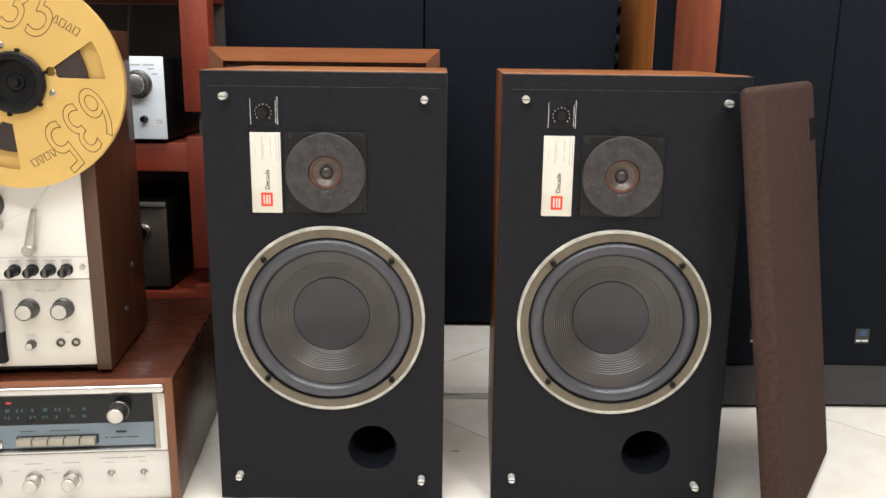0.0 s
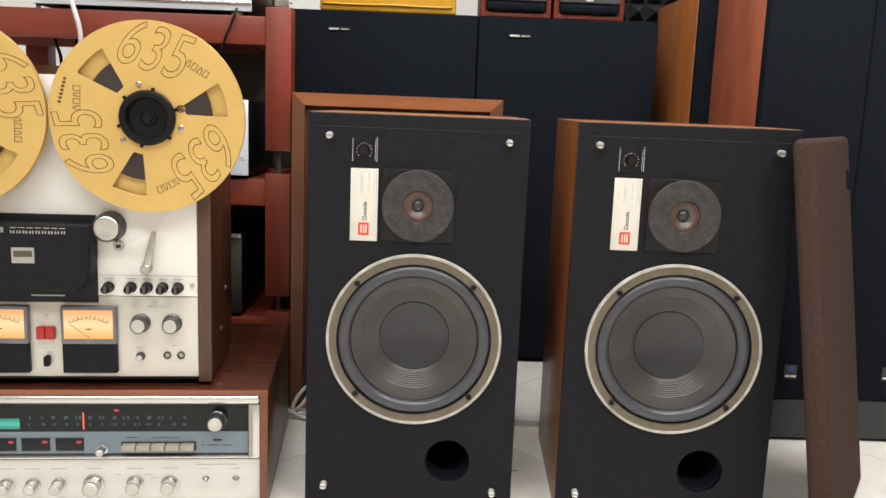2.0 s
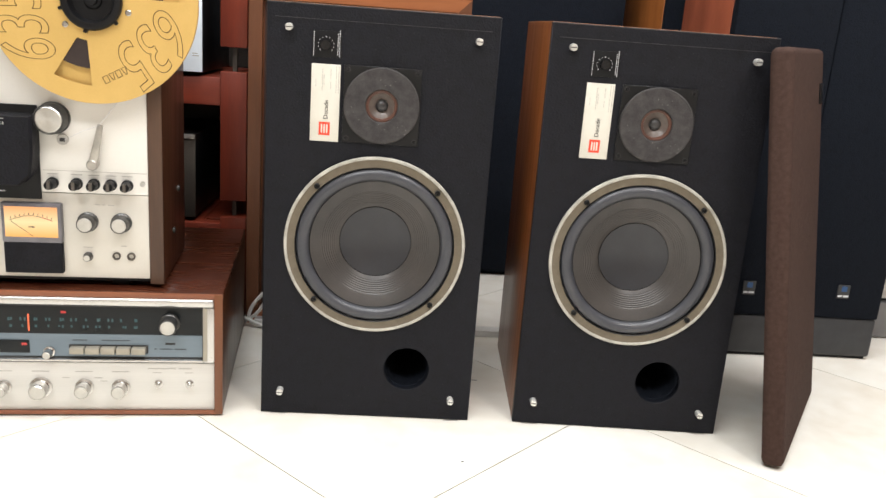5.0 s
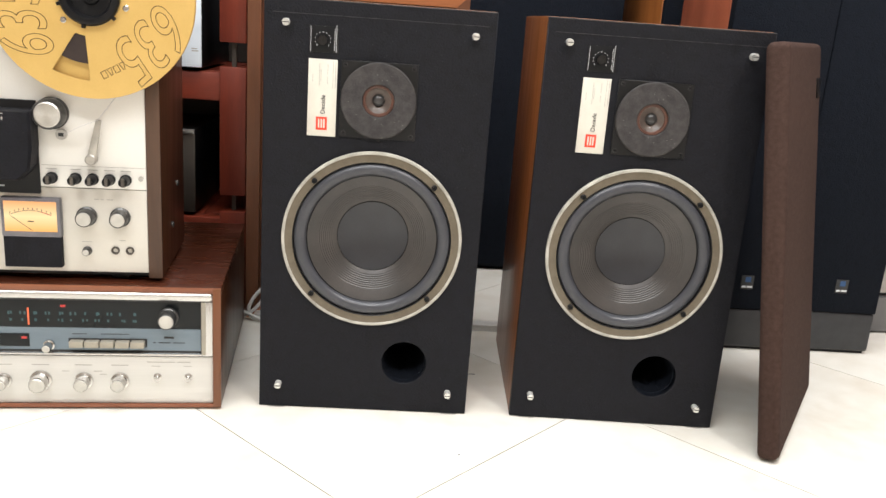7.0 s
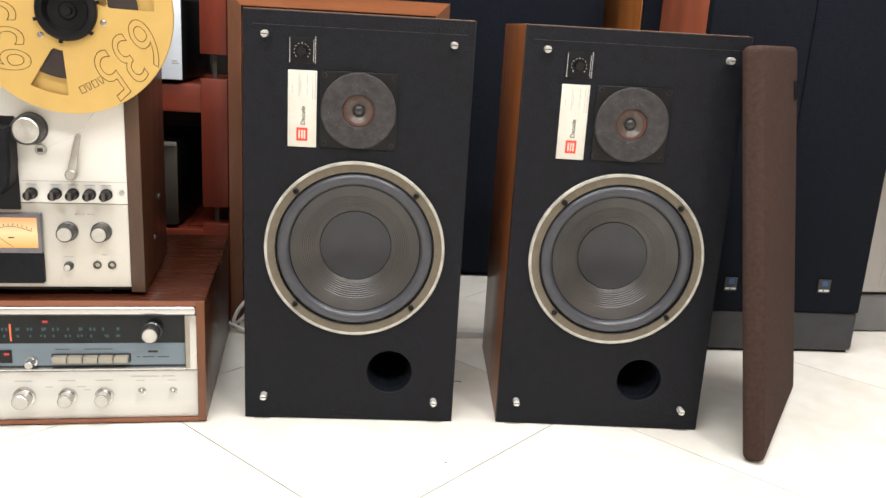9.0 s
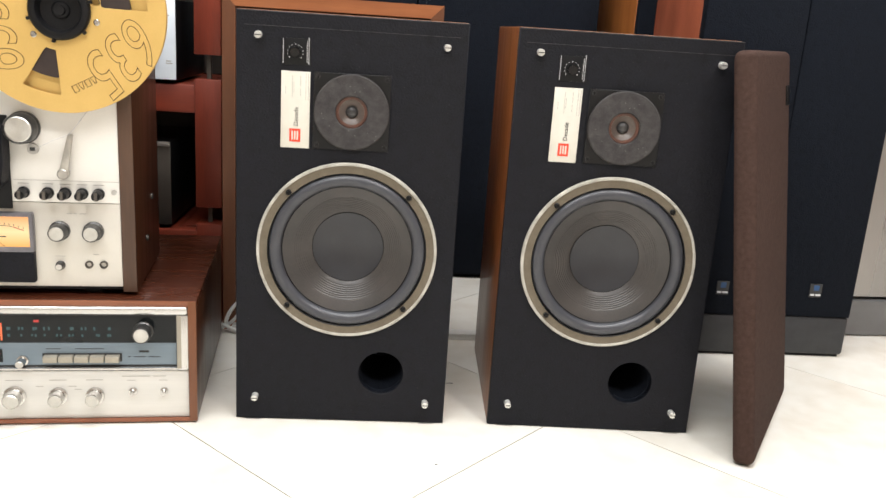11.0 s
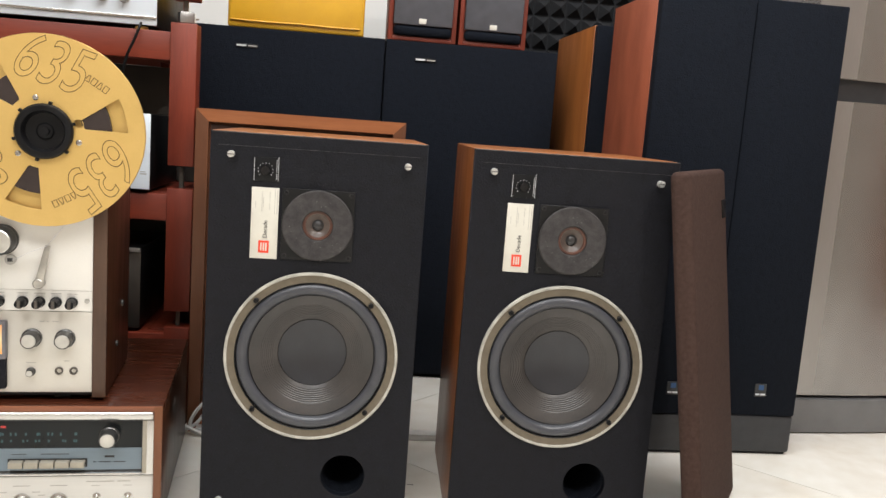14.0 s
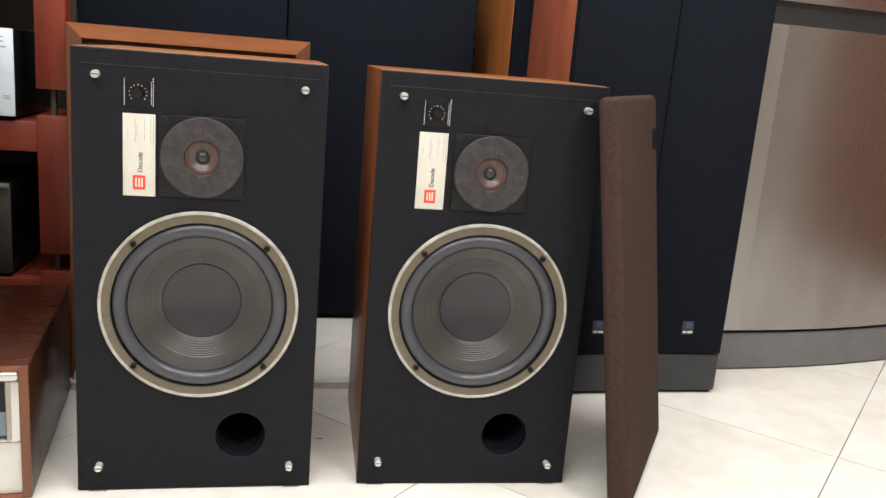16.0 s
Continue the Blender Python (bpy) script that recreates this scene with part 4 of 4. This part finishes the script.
def carton():
    c = thing("carton", "yellow taped carton lying on the black speaker", "box", pose(-0.120, 0.830, 0.8470, 0, 0, 0))
    part("box_body", box(-0.148, 0.178, 0, 0.26, 0, 0.16, 0.006, None, 3), YELLOW, c)
    part("flap", box(-0.142, 0.171, -0.004, 0.001, 0.016, 0.150, 0.002), YELLOW, c)
    tube("tape_edge", [(-0.140, -0.0045, 0.017), (-0.06, -0.0052, 0.0150), (0.03, -0.0046, 0.0175), (0.11, -0.0052, 0.0150), (0.168, -0.0045, 0.0165)], 0.0020, YELLOW, c)
    return c


carton()


# ---- honey veneered speaker, twin towers ----
def honey_speaker():
    s = thing("veneered_loudspeaker", "tall honey-veneered loudspeaker with a black grille", "loudspeaker", pose(0.735, 0.672, 0))
    part("cabinet", box(-0.140, 0.140, 0.020, 0.37, 0, 0.906, 0.002), HONEY, s, "honey-brown veneer")
    part("grille", box(-0.139, 0.139, 0, 0.0195, 0.004, 0.905, 0.004), GRILLE, s, "black grille")
    return s


honey_speaker()


def tower(x0, x1, y):
    s = thing("tower_loudspeaker", "slim mahogany tower speaker with a black grille and dark plinth", "loudspeaker", pose((x0 + x1) / 2, y, 0), "pair of tower speakers")
    w = (x1 - x0) / 2
    part("cabinet", box(-w, w, 0.026, 0.30, 0.0775, 0.940, 0.002), MAHOGANY, s, "mahogany veneer")
    part("grille", box(-w + 0.0005, w - 0.0005, 0, 0.0255, 0.0880, 0.939, 0.003, None, 2), GRILLE, s, "black grille cloth")
    part("plinth", box(-w, w, 0.002, 0.29, 0.006, 0.0870, 0.006, None, 3), PLINTH, s, "dark grey plinth")
    part("base", box(-w + 0.006, w - 0.006, 0.010, 0.28, 0, 0.0065), BLACKGLOSS, s)
    b = part("badge", box(0.001, 0.026, -0.002, 0.001, 0.130, 0.158, 0.0004), INK, s, "small blue and white badge")
    part("badge_mark", box(0.0085, 0.0195, -0.0026, -0.0019, 0.145, 0.1555), BADGEBLUE, b, "", False)
    bars("badge_print", [(0.003, 0.0115, 0.1335, 0.1372), (0.0135, 0.0245, 0.1335, 0.1372)], -0.002, WHITEINK, b)
    return s


BADGEBLUE = mat("blue_print", (0.015, 0.07, 0.19), rough=0.4)
tower(0.624, 0.8175, 0.338)
tower(0.8200, 1.014, 0.345)


# ---- fridge ----
def fridge():
    f = thing("refrigerator", "stainless steel refrigerator with a bowed door and grey base", "refrigerator", pose(1.030, 0.491, 0, 0, 0, 8.4))

    def bowed(name, w0, w1, z0, z1, d0, material, label, out=0.0, inset=0.0):
        bm = bmesh.new()
        n = 28
        fr, bk = [], []
        for z in (z0, z1):
            fr.append([bm.verts.new((w0 + (w1 - w0) * k / n, -out - 0.022 * math.sin(math.pi * ((w0 + (w1 - w0) * k / n) / 0.66)), z)) for k in range(n + 1)])
            bk.append([bm.verts.new((w0 + (w1 - w0) * k / n, d0, z)) for k in range(n + 1)])
        for k in range(n):
            bm.faces.new((fr[0][k], fr[0][k + 1], fr[1][k + 1], fr[1][k]))
            bm.faces.new((bk[0][k], bk[0][k + 1], bk[1][k + 1], bk[1][k]))
            bm.faces.new((fr[1][k], fr[1][k + 1], bk[1][k + 1], bk[1][k]))
            bm.faces.new((fr[0][k], fr[0][k + 1], bk[0][k + 1], bk[0][k]))
        for k in (0, n):
            bm.faces.new((fr[0][k], fr[1][k], bk[1][k], bk[0][k]))
        return part(name, bm, material, f, label)

    bowed("lower_door", 0, 0.66, 0.090, 0.765, 0.06, STEEL, "bowed stainless lower door")
    bowed("upper_door", 0, 0.66, 0.812, 1.45, 0.06, STEEL, "bowed stainless upper door")
    bowed("door_gap_trim", 0.004, 0.656, 0.765, 0.812, 0.058, PLINTH, "grey grip strip between the doors", -0.014)
    bowed("edge_strip", 0.0005, 0.110, 0.092, 0.764, 0.01, STEELPALE, "pale vertical strip", 0.002)
    bowed("edge_strip", 0.0005, 0.110, 0.814, 1.448, 0.01, STEELPALE, "pale vertical strip", 0.002)
    bowed("base_panel", 0.0, 0.66, 0.004, 0.082, 0.05, GREYBASE, "grey plastic base panel", 0.012)
    part("body", box(0.030, 0.658, 0.0605, 0.60, 0.01, 1.45, 0.004), GREYBASE, f, "grey body")
    part("hinge_pin", box(0.03, 0.64, 0.004, 0.05, 0.082, 0.090), INK, f)
    return f


fridge()


# ---- red rack with amplifiers ----
def rack():
    r = thing("equipment_rack", "red-stained wooden rack of stacked frames holding amplifiers", "shelf rack", pose(0, 0, 0))
    y0, y1 = 0.420, 0.780
    for x0, x1 in ((-0.3125, -0.2625), (-1.060, -1.010)):
        for ya, yb, off in ((y0, y0 + 0.045, 0), (y1 - 0.030, y1 + 0.015, -0.090 if x0 > -0.5 else 0.125)):
            x0, x1 = x0 + off, x1 + off
            for a, b in ((0.000, 0.205), (0.238, 0.486), (0.531, 0.806), (0.850, 1.150)):
                part("post", box(x0, x1, ya, yb, a, b, 0.002), REDWOOD, r)
            for z in (0.2045, 0.4855, 0.8055):
                part("dowel", box(x0 + 0.020, x0 + 0.028, ya + 0.018, ya + 0.026, z, z + 0.046), DARKMETAL, r)
    for z0, z1 in ((0.140, 0.190), (0.421, 0.474), (0.734, 0.788)):
        for ya, yb, xe in ((y0 + 0.004, y0 + 0.034, -0.3125), (y1 - 0.034, y1 - 0.004, -0.4025)):
            part("rail", box(-1.010, xe, ya, yb, z0, z1, 0.002), REDWOOD_X, r)
        for x0, x1 in ((-0.352, -0.3145), (-1.052, -1.018)):
            part("side_rail", box(x0, x1, y0 + 0.045, y1 - 0.035, z0, z1, 0.002), REDWOOD, r)
        part("shelf_board", box(-1.008, -0.353, y0 + 0.034, y1 - 0.034, z1 - 0.018, z1 - 0.001), REDWOOD_X, r)
    # added dark sheets that put shade behind two of the bays
    part("shade_sheet", box(-0.960, -0.314, 0.735, 0.744, 0.195, 0.420), SHADEDBACK, r, "added dark grey-brown sheet standing for shade in the bay")
    part("shade_sheet", box(-0.640, -0.314, 0.735, 0.744, 0.476, 0.733), SHADEDBACK, r, "added dark grey-brown sheet standing for shade in the bay")
    return r


# shade at the back of the rack, mixed into a dark colour
SHADEDBACK = mat("shaded_rack_back", (0.060, 0.052, 0.043), (0.032, 0.028, 0.024), 0.6, 0, 8, bump=0.1)
rack()


def amplifier(name, label, x0, x1, y, z0, z1, panel, body=BLACKGLOSS):
    a = thing(name, label, "amplifier", pose(0, 0, 0))
    part("chassis", box(x0 + 0.002, x1 - 0.002, y + 0.004, y + 0.26, z0 + 0.006, z1 - 0.002, 0.002), body, a)
    part("front_panel", box(x0, x1, y, y + 0.004, z0 + 0.008, z1, 0.001), panel, a)
    for x in (x0 + 0.05, x1 - 0.05):
        for yy in (y + 0.05, y + 0.20):
            part("foot", box(x - 0.012, x + 0.012, yy - 0.012, yy + 0.012, z0, z0 + 0.0065), BLACKGLOSS, a)
    return a


a1 = amplifier("amplifier", "silver-fronted amplifier with a large knob, on the rack", -0.730, -0.3440, 0.412, 0.4740, 0.6285, BLUESILVER)
knob("volume_knob", -0.3900, 0.5800, 0.412, 0.0215, 0.022, GUNMETAL, a1, "large volume knob with a silver face", 0.025, 48, SATIN)
for kx in (-0.3830, -0.4100):
    knob("tone_knob", kx, 0.5180, 0.412, 0.0055, 0.012, BLACKGLOSS, a1, "", 0.0065, 20)
bars("fine_print", [(-0.405, -0.385, 0.613, 0.615), (-0.380, -0.360, 0.613, 0.615), (-0.372, -0.360, 0.606, 0.608), (-0.365, -0.355, 0.597, 0.599), (-0.362, -0.352, 0.515, 0.517), (-0.362, -0.350, 0.511, 0.513)], 0.412, GREYINK, a1)

a2 = amplifier("power_amplifier", "dark grey metal amplifier with a bright knob, on the lower shelf", -0.730, -0.3620, 0.430, 0.1900, 0.362, DARKMETAL)
knob("volume_knob", -0.4080, 0.3050, 0.430, 0.0150, 0.018, CHROME, a2, "bright knob", 0.017)
part("panel_lip", box(-0.730, -0.3620, 0.424, 0.4298, 0.354, 0.3625, 0.001), SATIN, a2)

a3 = amplifier("tuner", "silver-fronted tuner with knobs, on top of the rack", -0.760, -0.3400, 0.425, 0.7885, 0.930, BLUESILVER)
for kx in (-0.40, -0.44, -0.50):
    knob("control_knob", kx, 0.845, 0.425, 0.0090, 0.018, SATIN, a3, "", 0.011, 24)
part("brass_foot", lathe([(0.0001, 0), (0.012, 0), (0.013, 0.008), (0.011, 0.014), (0.0001, 0.014)], 0, 0, 0, 24), GOLD, a3, "brass cone foot").matrix_basis = Matrix.Translation((-0.372, 0.445, 0.7885)) @ Matrix.Rotation(radians(90), 4, "X")
part("panel_edge", box(-0.760, -0.3400, 0.421, 0.4248, 0.808, 0.813, 0.0008), CHROME, a3)


# ---- acoustic foam on the wall ----
def foam():
    f = thing("acoustic_foam", "black pyramid acoustic foam panel on the wall", "foam panel", pose(0.27, YB - 0.001, 0.15))
    bm = box(0, 1.15, -0.020, 0, 0, 1.30)
    p = 0.05
    for i in range(23):
        for j in range(26):
            x, z = i * p, j * p
            q = [bm.verts.new(c) for c in ((x + 0.002, -0.0202, z + 0.002), (x + p - 0.002, -0.0202, z + 0.002), (x + p - 0.002, -0.0202, z + p - 0.002), (x + 0.002, -0.0202, z + p - 0.002))]
            t = bm.verts.new((x + p / 2, -0.055, z + p / 2))
            for k in range(4):
                bm.faces.new((q[k], q[(k + 1) % 4], t))
    tagged(part("pyramid_sheet", bm, FOAM, f, "", False), kind="stuff")
    return f


foam()


# ---- cables ----
def cable(name, label, points, radius, material):
    return tagged(tube(name, points, radius, material), label, "cable")


def trunking():
    t = thing("cable_trunking", "flat white plastic cable trunking lying on the tiles", "cable trunking", pose(0, 0, 0))
    part("channel", box(-0.235, 0.440, 0.368, 0.392, 0.0005, 0.010, 0.0012), WHITECABLE, t)
    part("cover", box(-0.235, 0.440, 0.3665, 0.3935, 0.0102, 0.0145, 0.0015), WHITECABLE, t, "snap-on white cover")
    return t


trunking()
cable("speaker_cable", "white cable looping down behind the receiver", [(-0.190, 0.376, 0.085), (-0.205, 0.372, 0.078), (-0.222, 0.370, 0.064), (-0.238, 0.368, 0.044), (-0.247, 0.366, 0.020), (-0.236, 0.362, 0.006), (-0.214, 0.358, 0.004), (-0.17, 0.352, 0.004)], 0.0038, WHITECABLE)
cable("speaker_cable", "thin white cable crossing the loops", [(-0.275, 0.370, 0.024), (-0.250, 0.362, 0.018), (-0.225, 0.356, 0.009), (-0.205, 0.350, 0.004), (-0.16, 0.344, 0.004)], 0.0034, WHITECABLE)
cable("speaker_cable", "white cable rising behind the speaker", [(-0.255, 0.374, 0.006), (-0.240, 0.371, 0.016), (-0.226, 0.369, 0.030), (-0.214, 0.370, 0.052), (-0.200, 0.374, 0.070)], 0.0034, WHITECABLE)
cable("power_cable", "black cable hanging from the tuner", [(-0.372, 0.440, 0.800), (-0.365, 0.414, 0.802), (-0.375, 0.410, 0.770), (-0.392, 0.412, 0.735), (-0.402, 0.420, 0.690), (-0.404, 0.408, 0.63), (-0.412, 0.404, 0.56)], 0.0028, BLACKGLOSS)
cable("white_cord", "white cord hanging above the tape deck", [(-0.690, 0.40, 0.860), (-0.672, 0.395, 0.80), (-0.655, 0.395, 0.745), (-0.66, 0.40, 0.70), (-0.69, 0.41, 0.66)], 0.0045, WHITECABLE)

cable("black_cord", "black cord hanging behind the tape deck", [(-0.800, 0.60, 0.790), (-0.792, 0.58, 0.74), (-0.770, 0.57, 0.70), (-0.778, 0.57, 0.64), (-0.80, 0.58, 0.56)], 0.0035, BLACKGLOSS)
cable("black_cord", "thin black cord hanging behind the tape deck", [(-0.740, 0.60, 0.780), (-0.752, 0.58, 0.73), (-0.735, 0.58, 0.69), (-0.70, 0.58, 0.64)], 0.0025, BLACKGLOSS)


def plug_adapter():
    p = thing("plug_adapter", "small grey plug adapter lying on the rack post", "adapter", pose(-0.286, 0.440, 0.8065, 0, 0, 24))
    part("body", box(-0.016, 0.012, -0.012, 0.012, 0, 0.022, 0.003), STEELPALE, p)
    part("face", box(0.012, 0.0145, -0.010, 0.010, 0.002, 0.020, 0.001), CARD, p)
    for q in (-0.004, 0.004):
        part("pin", box(0.0145, 0.022, q - 0.0012, q + 0.0012, 0.009, 0.0115), CHROME, p)
    return p


plug_adapter()

def thread_scrap(x, y, turn, length):
    return tagged(tube("thread_scrap", [(x - length * math.cos(turn), y - length * math.sin(turn), 0.0008), (x, y + 0.0008, 0.0010), (x + length * math.cos(turn), y + length * math.sin(turn), 0.0008)], 0.0006, GUNMETAL), "tiny dark scrap of thread lying on a tile", "thread scrap")


thread_scrap(0.184, 0.155, 0.0, 0.006)
thread_scrap(0.145, -0.129, 0.3, 0.002)


def paper_tag():
    t = thing("paper_tag", "small yellowed paper tag stuck on the red rack rail", "tag", pose(-0.842, 0.4238, 0.745))
    part("paper", box(-0.011, 0.011, -0.0012, -0.0002, 0.0, 0.036), CARD, t, "", False)
    bars("faded_print", [(-0.006, 0.006, 0.010, 0.012), (-0.006, 0.004, 0.016, 0.018), (-0.006, 0.006, 0.022, 0.024)], -0.0012, GREYINK, t)
    return t


paper_tag()

# ---- floor tiles ----
tile_bm = bmesh.new()
box(-0.2525, 0.2525, -0.2525, 0.2525, -0.0024, 0.0, 0, tile_bm)
tile_me = bpy.data.meshes.new("tile")
tile_bm.to_mesh(tile_me)
tile_bm.free()
tile_me.materials.append(TILE)
cut = [((XL, 0, 0), (-1, 0, 0)), ((XR, 0, 0), (1, 0, 0)), ((0, YF, 0), (0, -1, 0)), ((0, YB, 0), (0, 1, 0))]
for i in range(-9, 10):
    for j in range(-9, 10):
        u, v = 0.0835 + 0.717 * i, -0.0335 + 0.717 * j
        x, y = (u + v) / 2, (u - v) / 2
        m = pose(x, y, 0, 0, 0, 45)
        if not (XL - 0.34 < x < XR + 0.34 and YF - 0.34 < y < YB + 0.34):
            continue
        me = tile_me
        if not (XL + 0.36 < x < XR - 0.36 and YF + 0.36 < y < YB - 0.36):
            bm = bmesh.new()
            bm.from_mesh(tile_me)
            bm.transform(m)
            for co, no in cut:
                bmesh.ops.bisect_plane(bm, geom=bm.verts[:] + bm.edges[:] + bm.faces[:], plane_co=co, plane_no=no, clear_outer=True)
                bmesh.ops.holes_fill(bm, edges=[e for e in bm.edges if e.is_boundary], sides=0)
            bm.transform(m.inverted())
            if not bm.faces:
                bm.free()
                continue
            me = bpy.data.meshes.new("tile")
            bm.to_mesh(me)
            bm.free()
            me.materials.append(TILE)
        t = new("tile", me)
        t.parent = floor
        t.matrix_world = m
